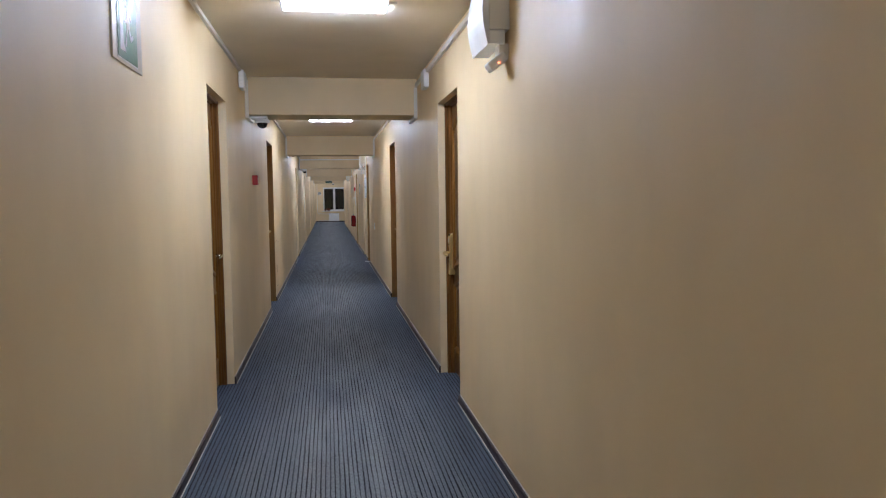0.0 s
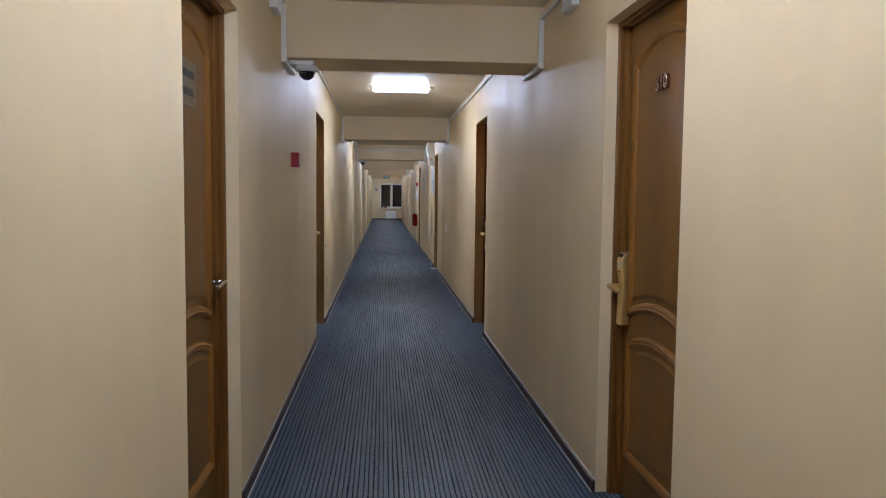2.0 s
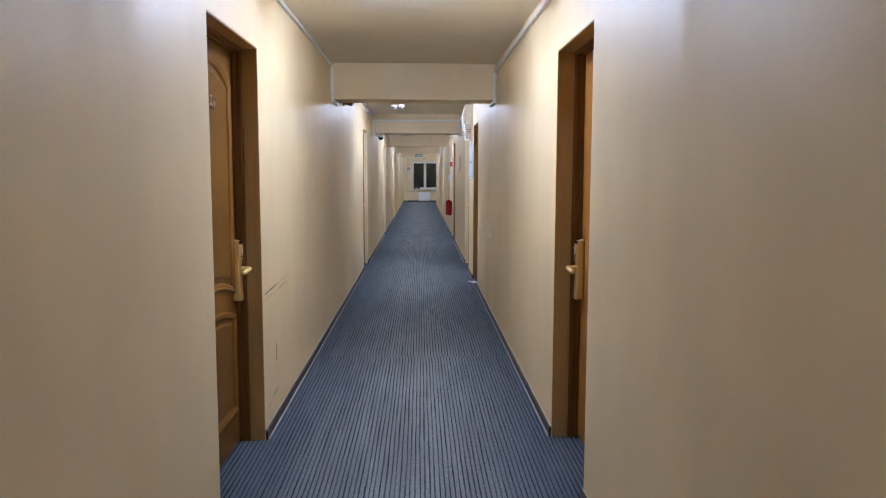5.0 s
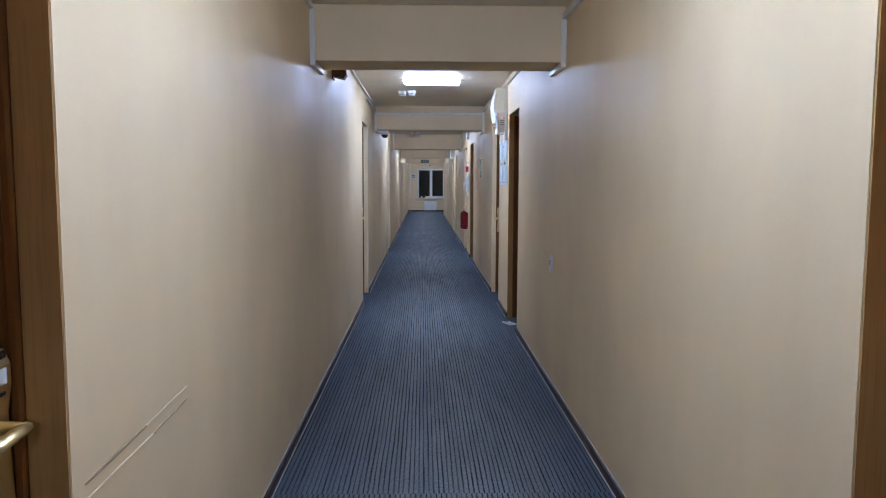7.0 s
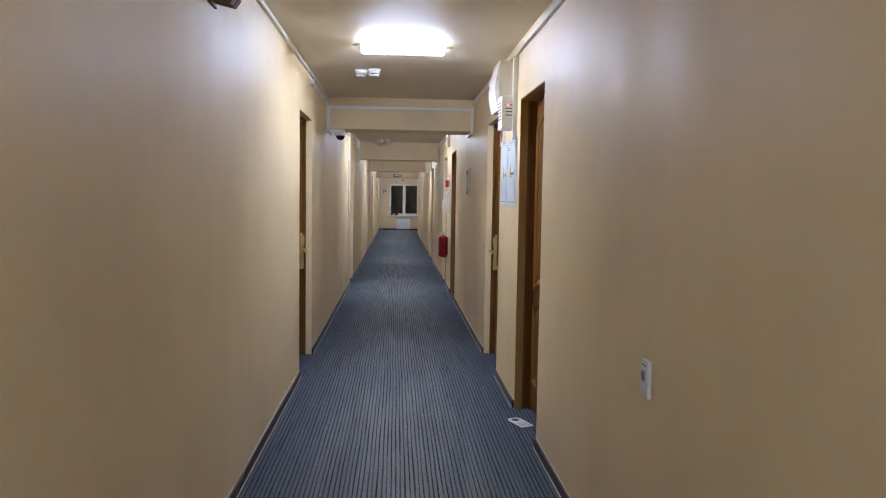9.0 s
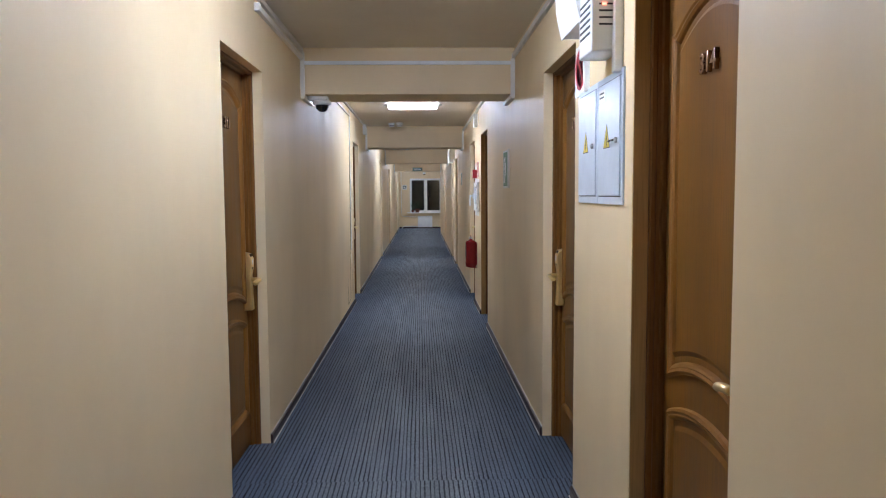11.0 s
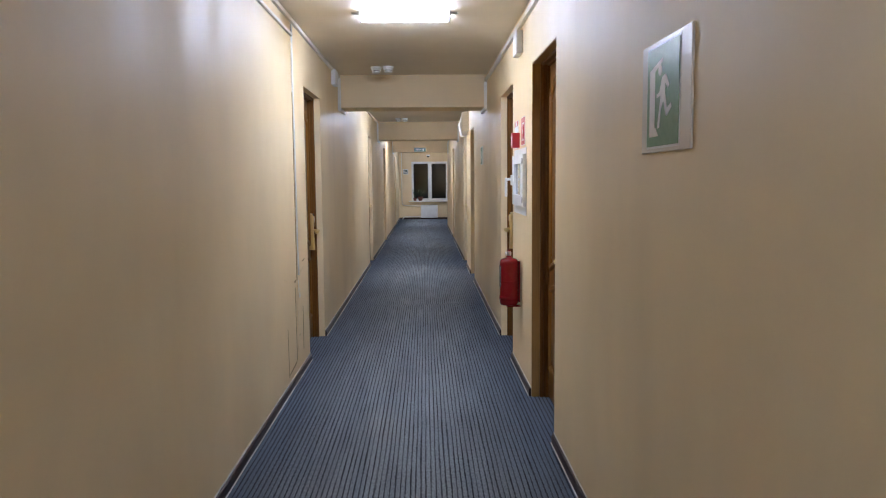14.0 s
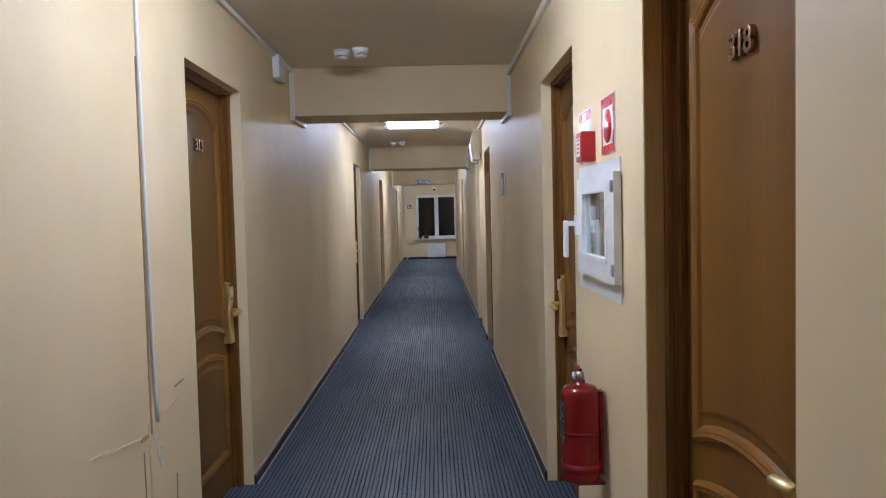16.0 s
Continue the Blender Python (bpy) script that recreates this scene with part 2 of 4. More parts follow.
def prism(bm, outline, place):
    """A solid over a closed outline; place(a, b, c) lays outline point a, b at depth c = 0 or 1."""
    rings = [[bm.verts.new(place(a, b, c)) for a, b in outline] for c in (0, 1)]
    n = len(outline)
    for i in range(n):
        bm.faces.new((rings[0][i], rings[0][(i + 1) % n], rings[1][(i + 1) % n], rings[1][i]))
    bm.faces.new(rings[0][::-1])
    bm.faces.new(rings[1])
    bmesh.ops.recalc_face_normals(bm, faces=bm.faces)
    return bm


def offset_outline(path, d):
    """The closed outline moved inwards by d, corners mitred."""
    out, n = [], len(path)
    area = sum(path[i][0] * path[(i + 1) % n][1] - path[(i + 1) % n][0] * path[i][1] for i in range(n))
    turn = 1 if area > 0 else -1
    for i in range(n):
        p, q, r = (Vector(path[(i + k) % n]) for k in (-1, 0, 1))
        a, b = (q - p).normalized(), (r - q).normalized()
        na, nb = Vector((-a.y, a.x)) * turn, Vector((-b.y, b.x)) * turn
        m = (na + nb).normalized()
        out.append(tuple(q + m * (d / max(0.4, m.dot(na)))))
    return out


def sweep_frame(bm, path, profile, face):
    """A moulding round the closed outline (u, z): profile rows are inward offset and height above the face at depth w = face."""
    rings = []
    for d, h in profile:
        rings.append([bm.verts.new((face - h, u, z)) for u, z in offset_outline(path, d)])
    n = len(path)
    for a, b in zip(rings, rings[1:]):
        for i in range(n):
            bm.faces.new((a[i], a[(i + 1) % n], b[(i + 1) % n], b[i]))
    bmesh.ops.recalc_face_normals(bm, faces=bm.faces)
    return bm


def rod(bm, points, radius, sides=10, flat=1.0):
    """A round bar along points; flat squeezes it upright; radius may be a list."""
    pts = [Vector(p) for p in points]
    radii = radius if isinstance(radius, (list, tuple)) else [radius] * len(pts)
    rings, last = [], None
    for i, p in enumerate(pts):
        d = (pts[min(i + 1, len(pts) - 1)] - pts[max(i - 1, 0)]).normalized()
        side = d.cross(Vector((0, 0, 1)))
        if side.length < 0.05:
            side = last or Vector((0, 1, 0))
        side = (side - d * side.dot(d)).normalized()
        last, up = side, side.cross(d).normalized()
        ring = []
        for k in range(sides):
            a = 2 * math.pi * k / sides
            ring.append(bm.verts.new(p + radii[i] * (math.cos(a) * side + flat * math.sin(a) * up)))
        rings.append(ring)
    for a, b in zip(rings, rings[1:]):
        for k in range(sides):
            f = bm.faces.new((a[k], a[(k + 1) % sides], b[(k + 1) % sides], b[k]))
            f.smooth = True
    bm.faces.new(rings[0][::-1])
    bm.faces.new(rings[-1])
    bmesh.ops.recalc_face_normals(bm, faces=bm.faces)
    return bm


def lathe(bm, rows, axis_point, axis="z", sides=24, smooth=True):
    """A turned shape: rows of radius and height."""
    o = Vector(axis_point)
    rings = []
    for r, h in rows:
        ring = []
        for k in range(sides):
            a = 2 * math.pi * k / sides
            c, s = r * math.cos(a), r * math.sin(a)
            ring.append(bm.verts.new(o + Vector({"z": (c, s, h), "x": (h, c, s), "y": (c, h, s)}[axis])))
        rings.append(ring)
    for a, b in zip(rings, rings[1:]):
        for k in range(sides):
            f = bm.faces.new((a[k], a[(k + 1) % sides], b[(k + 1) % sides], b[k]))
            f.smooth = smooth
    for ring in (rings[0], rings[-1]):
        if (ring[0].co - ring[sides // 2].co).length > 1e-5:
            bm.faces.new(ring)
    bmesh.ops.recalc_face_normals(bm, faces=bm.faces)
    return bm


def to_mesh(name, bm, material):
    me = bpy.data.meshes.new(name)
    bm.to_mesh(me)
    bm.free()
    me.materials.append(material)
    return me


def part(name, bm, material, parent, label=""):
    ob = new(name, bm if isinstance(bm, bpy.types.Mesh) else to_mesh(name, bm, material))
    if parent:
        ob.parent = parent
    if label:
        ob["label"] = label
    return ob


def structure(name, bm, material, label, category):
    return tagged(part(name, bm, material, None), label, category, "", "structure")


def thing(name, m, label, category, group="", kind=""):
    ob = new(name)
    ob.empty_display_size = 0.1
    ob.matrix_basis = m
    return tagged(ob, label, category, group, kind)


def lettering(name, text, size, depth, material, parent, m, label=""):
    """Raised letters in the built-in font as a mesh, standing in local x and z, facing -y before m."""
    curve = bpy.data.curves.new(name, "FONT")
    curve.body, curve.size, curve.extrude, curve.align_x, curve.align_y = text, size, depth, "CENTER", "CENTER"
    curve.bevel_depth = depth * 0.3
    tmp = bpy.data.objects.new(name, curve)
    scene.collection.objects.link(tmp)
    me = bpy.data.meshes.new_from_object(tmp.evaluated_get(bpy.context.evaluated_depsgraph_get()))
    bpy.data.objects.remove(tmp)
    me.name = name
    me.transform(m @ pose(0, 0, 0, 90, 0, 0))
    me.materials.clear()
    me.materials.append(material)
    return part(name, me, material, parent, label)


# On the right wall local x runs into the wall and local y along the walk; the left wall is the same turned half round.
def on_right(y, z=0.0):
    return pose(HALF, y, z)


def on_left(y, z=0.0):
    return pose(-HALF, y, z, 0, 0, 180)


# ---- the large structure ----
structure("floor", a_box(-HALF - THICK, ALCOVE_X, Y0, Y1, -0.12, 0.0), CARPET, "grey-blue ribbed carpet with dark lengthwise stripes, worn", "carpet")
structure("ceiling", a_box(-HALF - THICK, ALCOVE_X, Y0, Y1, CEIL, CEIL + 0.15), CEILING, "pale beige painted plaster ceiling", "ceiling")


def wall_mesh(openings, x0, x1, ya, yb):
    bm = bmesh.new()
    y = ya
    for a, b in openings:
        box(bm, x0, x1, y, a, 0, CEIL)
        box(bm, x0, x1, a, b, DOOR_H, CEIL)
        y = b
    box(bm, x0, x1, y, yb, 0, CEIL)
    return bm


structure("wall_west", wall_mesh(LEFT, -HALF - THICK, -HALF, Y0, Y1), WALL, "long beige satin-painted corridor wall with door openings", "wall")
structure("wall_east", wall_mesh(RIGHT, HALF, HALF + THICK, Y0, ALCOVE_Y), WALL, "long beige satin-painted corridor wall with door openings", "wall")
structure("wall_alcove_side", a_box(ALCOVE_X, ALCOVE_X + 0.2, ALCOVE_Y - THICK, Y1, 0, CEIL), WALL, "beige painted wall of the side passage", "wall")
structure("wall_alcove_back", a_box(HALF + THICK, ALCOVE_X, ALCOVE_Y - THICK, ALCOVE_Y, 0, CEIL), WALL, "beige painted wall of the side passage", "wall")
structure("wall_south", a_box(-HALF - THICK, HALF + THICK, Y0 - 0.2, Y0, 0, CEIL), WALL, "plain beige wall closing the corridor", "wall")
WIN = (-0.33, 0.89, 0.62, 1.92)
north = bmesh.new()
box(north, -HALF - THICK, WIN[0], Y1, Y1 + 0.3, 0, CEIL)
box(north, WIN[1], ALCOVE_X + 0.2, Y1, Y1 + 0.3, 0, CEIL)
box(north, WIN[0], WIN[1], Y1, Y1 + 0.3, 0, WIN[2])
box(north, WIN[0], WIN[1], Y1, Y1 + 0.3, WIN[3], CEIL)
structure("wall_north", north, WALL, "beige end wall with a window opening", "wall")
for i, (a, b) in enumerate(BEAMS):
    structure("ceiling_beam", a_box(-HALF, HALF, a, b, BEAM_Z, CEIL, bevel=0.006), WALL_STAINED if i == 3 else WALL, "beige painted plaster beam crossing the corridor", "beam")


def skirting(openings, side, ya, yb):
    edges = [ya, *[v for o in openings for v in o], yb]
    for a, b in zip(edges[::2], edges[1::2]):
        bm = bmesh.new()
        outline = [(0, 0), (0.014, 0), (0.014, 0.036), (0.010, 0.046), (0.004, 0.050), (0, 0.050)]
        prism(bm, outline, lambda p, q, c: (side * (HALF - p), (a + 0.002, b - 0.002)[c], q))
        base = structure("baseboard", bm, BASE, "low dark brown skirting strip along the wall", "baseboard")
        part("sealant_line", a_box(*sorted((side * (HALF - 0.0145), side * (HALF - 0.0185))), a + 0.004, b - 0.004, 0.0, 0.005), CAULK_AND_HIGHLIGHT, base, "pale dusty sealant line")
        # highlight of the skirting's upper edge, laid on as a thin pale strip
        part("top_bead", a_box(*sorted((side * (HALF - 0.0005), side * (HALF - 0.0040))), a + 0.004, b - 0.004, 0.0502, 0.0550), CAULK_AND_HIGHLIGHT, base, "pale strip drawing the highlight on the upper edge")


skirting(LEFT, -1, Y0, Y1)
skirting(RIGHT, 1, Y0, ALCOVE_Y)


# ---- doors ----
def arc_panel(a, low, low_rise, high, high_rise, shoulder=0.0, steps=12):
    """A closed outline with a bowed foot and a bowed head, anticlockwise from the lower left."""
    pts = []
    for i in range(steps + 1):
        u = -a + 2 * a * i / steps
        pts.append((u, low + low_rise * (1 - (u / a) ** 2)))
    b = a - shoulder
    for i in range(steps + 1):
        u = b - 2 * b * i / steps
        pts.append((u, high + high_rise * (1 - (u / b) ** 2)))
        if i == 0 and shoulder:
            pts.insert(-1, (a, high))
        if i == steps and shoulder:
            pts.append((-a, high))
    if not low_rise:
        pts = [pts[0]] + pts[steps:]
    return pts


BEAD = [(-0.004, 0.0), (0.0, 0.010), (0.008, 0.016), (0.016, 0.012), (0.020, 0.013), (0.028, 0.008), (0.034, 0.0)]


def keycard_lock(door, face, u, toward):
    """A brass card lock with a lever; toward is the side of the hinges."""
    bm = bmesh.new()
    pts = [(0.0, 0.0), (0.040, 0.0), (0.036, 0.10), (0.034, 0.18), (0.042, 0.235), (0.042, 0.272), (0.030, 0.298), (0.0, 0.306)]
    prism(bm, pts, lambda p, q, c: (face - p, u + (-0.033, 0.033)[c], 0.747 + q))
    edges = [e for e in bm.edges if abs(e.verts[0].co.y - e.verts[1].co.y) < 1e-5]
    bmesh.ops.bevel(bm, geom=edges, offset=0.006, segments=2, profile=0.5, affect="EDGES")
    plate = part("lock_plate", bm, BRASS, door, "satin brass electronic card lock plate")
    part("sensor_window", a_box(face - 0.0395, face - 0.026, u - 0.022, u + 0.022, 1.030, 1.044, bevel=0.003), BLACK, plate, "black sensor window")
    part("card_mark", a_box(face - 0.0432, face - 0.038, u - 0.013, u + 0.013, 0.987, 1.015), PAPER, plate, "pale printed card mark")
    part("key_slot", a_box(face - 0.0420, face - 0.032, u - 0.013, u + 0.013, 0.964, 0.974, bevel=0.004), BLACK, plate, "dark slot")
    bm = bmesh.new()
    rod(bm, [(face - 0.025, u, 0.908), (face - 0.070, u, 0.908), (face - 0.080, u + toward * 0.006, 0.907)], [0.012, 0.011, 0.012], 12)
    rod(bm, [(face - 0.076, u - toward * 0.008, 0.908), (face - 0.080, u + toward * 0.03, 0.908), (face - 0.076, u + toward * 0.055, 0.903), (face - 0.070, u + toward * 0.078, 0.897), (face - 0.066, u + toward * 0.092, 0.897)], [0.012, 0.014, 0.014, 0.015, 0.009], 12, 0.8)
    part("lever", bm, BRASS, plate, "satin brass lever handle")


def chrome_handle(door, face, u, toward):
    bm = bmesh.new()
    lathe(bm, [(0.024, 0.0), (0.024, -0.006), (0.018, -0.011), (0.0, -0.011)], (face, u, 0.93), "x", 20)
    rose = part("handle_rose", bm, CHROME, door, "worn chrome rosette")
    bm = bmesh.new()
    rod(bm, [(face - 0.008, u, 0.93), (face - 0.055, u, 0.93)], [0.009, 0.008], 12)
    rod(bm, [(face - 0.055, u - toward * 0.01, 0.932), (face - 0.058, u + toward * 0.04, 0.930), (face - 0.052, u + toward * 0.09, 0.920), (face - 0.045, u + toward * 0.115, 0.925)], [0.010, 0.011, 0.010, 0.006], 12, 0.8)
    part("lever", bm, CHROME, rose, "worn chrome lever handle")
    bm = bmesh.new()
    lathe(bm, [(0.022, 0.0), (0.022, -0.005), (0.016, -0.009), (0.0, -0.009)], (face, u, 0.845), "x", 20)
    plate = part("keyhole_plate", bm, CHROME, door, "worn chrome keyhole plate")
    part("keyhole", a_box(face - 0.0105, face - 0.004, u - 0.003, u + 0.003, 0.833, 0.853), BLACK, plate)


def door(index, side, span, number, lock_far, reveal=0.05, style="panelled", lock="card", lined=False):
    y0, y1 = span
    w = (y1 - y0) / 2
    m = on_right((y0 + y1) / 2) if side > 0 else on_left((y0 + y1) / 2)
    lock_side = (1 if lock_far else -1) * side
    looks = {"panelled": "dark-stained oak door with two arched panels, closed", "flush": "plain orange-brown veneered flush door, closed"}[style]
    if number:
        looks += ", numbered " + number
    d = thing("door_%d" % index, m, looks, "door", kind="structure")
    r = reveal
    prof = [(r, 0), (r, 0.012), (r + 0.006, 0.017), (r + 0.018, 0.017), (r + 0.023, 0.012), (r + 0.034, 0.012), (r + 0.039, 0.020), (r + 0.100, 0.020), (r + 0.100, 0)]
    for s in (-1, 1):
        bm = prism(bmesh.new(), prof, lambda p, q, c: (p, s * (w - q - 0.001), (0.0, DOOR_H - 0.001)[c]))
        part("door_jamb", bm, OAK_FRAME, d, "brown grooved wooden door frame")
    bm = prism(bmesh.new(), prof, lambda p, q, c: (p + 0.002, (-1, 1)[c] * (w - 0.003), DOOR_H - 0.001 - q))
    part("door_head", bm, OAK_FRAME, d, "brown grooved wooden door frame")
    # thin brown strips over the sides and head of the opening
    if lined:
        for s in (-1, 1):
            part("reveal_lining", a_box(0.002, r - 0.001, *sorted((s * (w - 0.0005), s * (w - 0.007))), 0.0, DOOR_H - 0.0075), BROWN_FACING, d, "thin olive-brown facing inside the opening")
        part("reveal_lining", a_box(0.002, r - 0.001, -w + 0.0005, w - 0.0005, DOOR_H - 0.007, DOOR_H - 0.0005), BROWN_FACING, d, "thin olive-brown facing inside the opening")
    face = r + 0.052
    hw, top = w - 0.023, DOOR_H - 0.023
    leaf_wood = ORANGE_WOOD if style == "flush" else OAK
    leaf = part("door_leaf", a_box(face, face + 0.04, -hw, hw, 0.010, top, bevel=0.003), leaf_wood, d)
    if style == "panelled":
        a = hw - 0.068
        upper = arc_panel(a, 0.785, 0.060, 1.825, 0.075, 0.03)
        lower = arc_panel(a, 0.190, 0.0, 0.682, 0.055)
        for name, path in (("upper_panel", upper), ("lower_panel", lower)):
            field = offset_outline(path, 0.052)
            inner = offset_outline(path, 0.066)
            bm = bmesh.new()
            rings = [[bm.verts.new((face - h, u, z)) for u, z in ring] for h, ring in ((0.0008, field), (0.007, inner))]
            for i in range(len(field)):
                bm.faces.new((rings[0][i], rings[0][(i + 1) % len(field)], rings[1][(i + 1) % len(field)], rings[1][i]))
            bm.faces.new(rings[1])
            bmesh.ops.recalc_face_normals(bm, faces=bm.faces)
            panel = part(name, bm, OAK, d, "raised panel field")
            part("moulding", sweep_frame(bmesh.new(), path, BEAD, face), OAK_MOULD, panel, "ribbed lighter wooden moulding")
    u = lock_side * (hw - 0.036)
    if lock == "card":
        keycard_lock(d, face, u, -lock_side)
    else:
        chrome_handle(d, face, lock_side * (hw - 0.050), -lock_side)
    if number:
        turn = pose(face - (0.013 if style == 'panelled' else 0.006), 0, 1.695, 0, 0, -90)
        lettering("door_number", number, 0.074, 0.006, COPPER, d, turn, "polished copper door number")
    if lock != "card":
        sign = part("room_plaque", a_box(face - 0.011, face - 0.0072, -0.12, 0.12, 1.575, 1.735, bevel=0.001), BRONZE, d, "bronze plaque with dark lettering")
        for z, wide in ((1.685, 0.085), (1.625, 0.075)):
            part("plaque_line", a_box(face - 0.0118, face - 0.010, -wide, wide, z - 0.013, z + 0.013), DARK_BAR, sign)
    return d


LEFT_NUMBERS = ["", "309", "311", "313", "", "", ""]
RIGHT_NUMBERS = ["310", "312", "314", "316", "318", "320", "", "", ""]
RIGHT_FAR = [True, True, False, True, False, True, False, True, True]
n_door = 0
for i, span in enumerate(LEFT):
    n_door += 1
    door(n_door, -1, span, LEFT_NUMBERS[i], True, 0.075 if i == 1 else 0.05, "panelled", "chrome" if i == 0 else "card", i == 1)
for i, span in enumerate(RIGHT):
    n_door += 1
    door(n_door, 1, span, RIGHT_NUMBERS[i], RIGHT_FAR[i], 0.085 if i == 1 else 0.05, "flush" if i == 1 else "panelled", "card", i in (1, 2, 4))


# ---- lamps ----
def ceiling_lamp(y):
    d = thing("ceiling_light", pose(0, y, CEIL), "white prismatic ceiling lamp, lit, set across the corridor", "ceiling lamp", "corridor ceiling lamps")
    part("lamp_body", a_box(-0.280, 0.280, -0.074, 0.074, -0.0035, 0.0), WHITE, d)
    outline = [(-0.081, -0.0040), (-0.079, -0.036), (0.079, -0.036), (0.081, -0.0040)]
    part("diffuser_sides", prism(bmesh.new(), outline, lambda p, q, c: ((-0.272, 0.272)[c], p, q)), TUBE_SIDE, d, "glowing prismatic sides")
    outline = [(-0.079, -0.0363), (-0.066, -0.046), (0.066, -0.046), (0.079, -0.0363)]
    part("diffuser", prism(bmesh.new(), outline, lambda p, q, c: ((-0.272, 0.272)[c], p, q)), TUBE, d, "glowing milky diffuser")
    for s in (-1, 1):
        part("end_cap", a_box(*sorted((s * 0.2725, s * 0.286)), -0.080, 0.080, -0.0455, -0.0042, bevel=0.003), WHITE, d)
        part("cable_stub", a_box(*sorted((s * 0.2865, s * 0.335)), -0.008, 0.008, -0.014, -0.001, bevel=0.002), TRUNK, d, "short painted cable cover")
    return d


first = ceiling_lamp(LIGHTS[0])
for y in LIGHTS[1:]:
    copy_thing(first, pose(0, y, CEIL))


# ---- trunking along the ceiling corners, under the beams ----
def trunk_run(side, drop, width):
    """Cable trunking along one wall, bay by bay, stepping down under each beam."""
    edges = [Y0, *[v for b in BEAMS for v in b], Y1 if side < 0 else ALCOVE_Y]
    wall = side * HALF
    for a, b in zip(edges[::2], edges[1::2]):
        x0, x1 = sorted((wall, wall - side * 0.022))
        structure("trim_trunking", a_box(x0, x1, a + 0.003, b - 0.003, CEIL - drop - width, CEIL - drop, bevel=0.003), TRUNK, "painted plastic cable trunking along the ceiling corner", "trunking")
    for a, b in BEAMS:
        x0, x1 = sorted((wall, wall - side * 0.030))
        structure("trim_trunking", a_box(x0, x1, a - 0.022, a - 0.001, BEAM_Z - 0.030, CEIL - drop - width - 0.001, bevel=0.003), TRUNK, "painted plastic cable trunking down the beam's edge", "trunking")
        structure("trim_trunking", a_box(x0, x1, a - 0.0005, b + 0.02, BEAM_Z - 0.030, BEAM_Z - 0.001, bevel=0.003), TRUNK, "painted plastic cable trunking under the beam", "trunking")


trunk_run(-1, 0.006, 0.026)
trunk_run(1, 0.045, 0.034)
structure("trim_trunking", a_box(-HALF + 0.03, HALF - 0.03, BEAMS[2][0] - 0.020, BEAMS[2][0] - 0.001, 2.255, 2.280, bevel=0.003), WHITE, "white plastic trunking across the beam", "trunking")


# ---- ceiling and wall fittings ----
def smoke_detector(x, y):
    d = thing("smoke_detector", pose(x, y, CEIL), "white round plastic smoke detector on the ceiling", "smoke detector", "ceiling smoke detectors")
    part("base", lathe(bmesh.new(), [(0.050, 0.0), (0.050, -0.012), (0.046, -0.016)], (0, 0, 0)), WHITE, d)
    part("head", lathe(bmesh.new(), [(0.046, -0.0165), (0.046, -0.030), (0.030, -0.034), (0.030, -0.040), (0.042, -0.042), (0.034, -0.055), (0.0, -0.057)], (0, 0, 0)), WHITE, d)
    part("vent_band", lathe(bmesh.new(), [(0.0325, -0.0342), (0.0325, -0.0398)], (0, 0, 0)), DARK_BAR, d, "dark air slots")
    return d


det = smoke_detector(-0.32, 8.49)
for x, y in ((-0.215, 8.47), (-0.325, 16.83), (-0.22, 16.79), (-0.33, 24.03), (-0.215, 23.99), (-0.33, 29.8), (-0.215, 29.8)):
    copy_thing(det, pose(x, y, CEIL))


def wall_speaker(m):
    d = thing("wall_speaker", m, "small white plastic box high on the wall", "speaker", "wall speakers")
    part("case", a_box(-0.042, 0.0, 0.0, 0.19, 0.0, 0.145, bevel=0.006), WHITE, d)
    part("grille", a_box(-0.0435, -0.041, 0.025, 0.165, 0.02, 0.125, bevel=0.0005), PAPER, d, "pale slotted front")
    return d


speaker = wall_speaker(on_right(5.77, 2.185))
copy_thing(speaker, on_right(21.79, 2.125))
copy_thing(speaker, on_left(6.30, 2.215))
copy_thing(speaker, on_left(24.19, 2.215))


def emergency_lamp(m):
    """A box on the wall with a bowed white cover."""
    d = thing("emergency_lamp", m, "cream emergency light box with a bowed white cover", "emergency light", "emergency lamps")
    part("housing", a_box(-0.095, 0.0, 0.0, 0.34, 0.0, 0.27, bevel=0.005), TRUNK, d, "cream painted housing")
    outline = [(0.0955, -0.065)]
    for i in range(9):
        z = -0.065 + 0.30 * i / 8
        outline.append((0.100 + 0.024 * math.sin(math.pi * i / 8), z))
    outline.append((0.0955, 0.235))
    part("cover", prism(bmesh.new(), outline, lambda p, q, c: (-p, (-0.004, 0.344)[c], q)), WHITE, d, "bowed white cover")
    part("lower_cover", a_box(-0.0953, -0.022, 0.0, 0.34, -0.062, -0.0005, bevel=0.004), WHITE, d, "white foot of the cover")
    return d


lamp = emergency_lamp(on_right(3.15, 2.05))
copy_thing(lamp, on_right(15.85, 2.03))
copy_thing(lamp, on_right(27.62, 2.01))


def sounder(m):
    d = thing("alarm_sounder", m, "white slotted alarm sounder with a red light", "alarm sounder")
    part("case", a_box(-0.100, 0.0, 0.0, 0.19, 0.0, 0.215, bevel=0.006), WHITE, d)
    for i in range(6):
        part("front_slot", a_box(-0.1015, -0.098, 0.02, 0.17, 0.06 + 0.022 * i, 0.068 + 0.022 * i), DARK_BAR, d)
    for i in range(4):
        part("side_slot", a_box(-0.075, -0.03, -0.0012, 0.002, 0.085 + 0.022 * i, 0.091 + 0.022 * i), DARK_BAR, d)
    part("indicator", a_box(-0.066, -0.05, -0.003, 0.002, 0.150, 0.158, bevel=0.001), LED, d, "small red light")
    return d


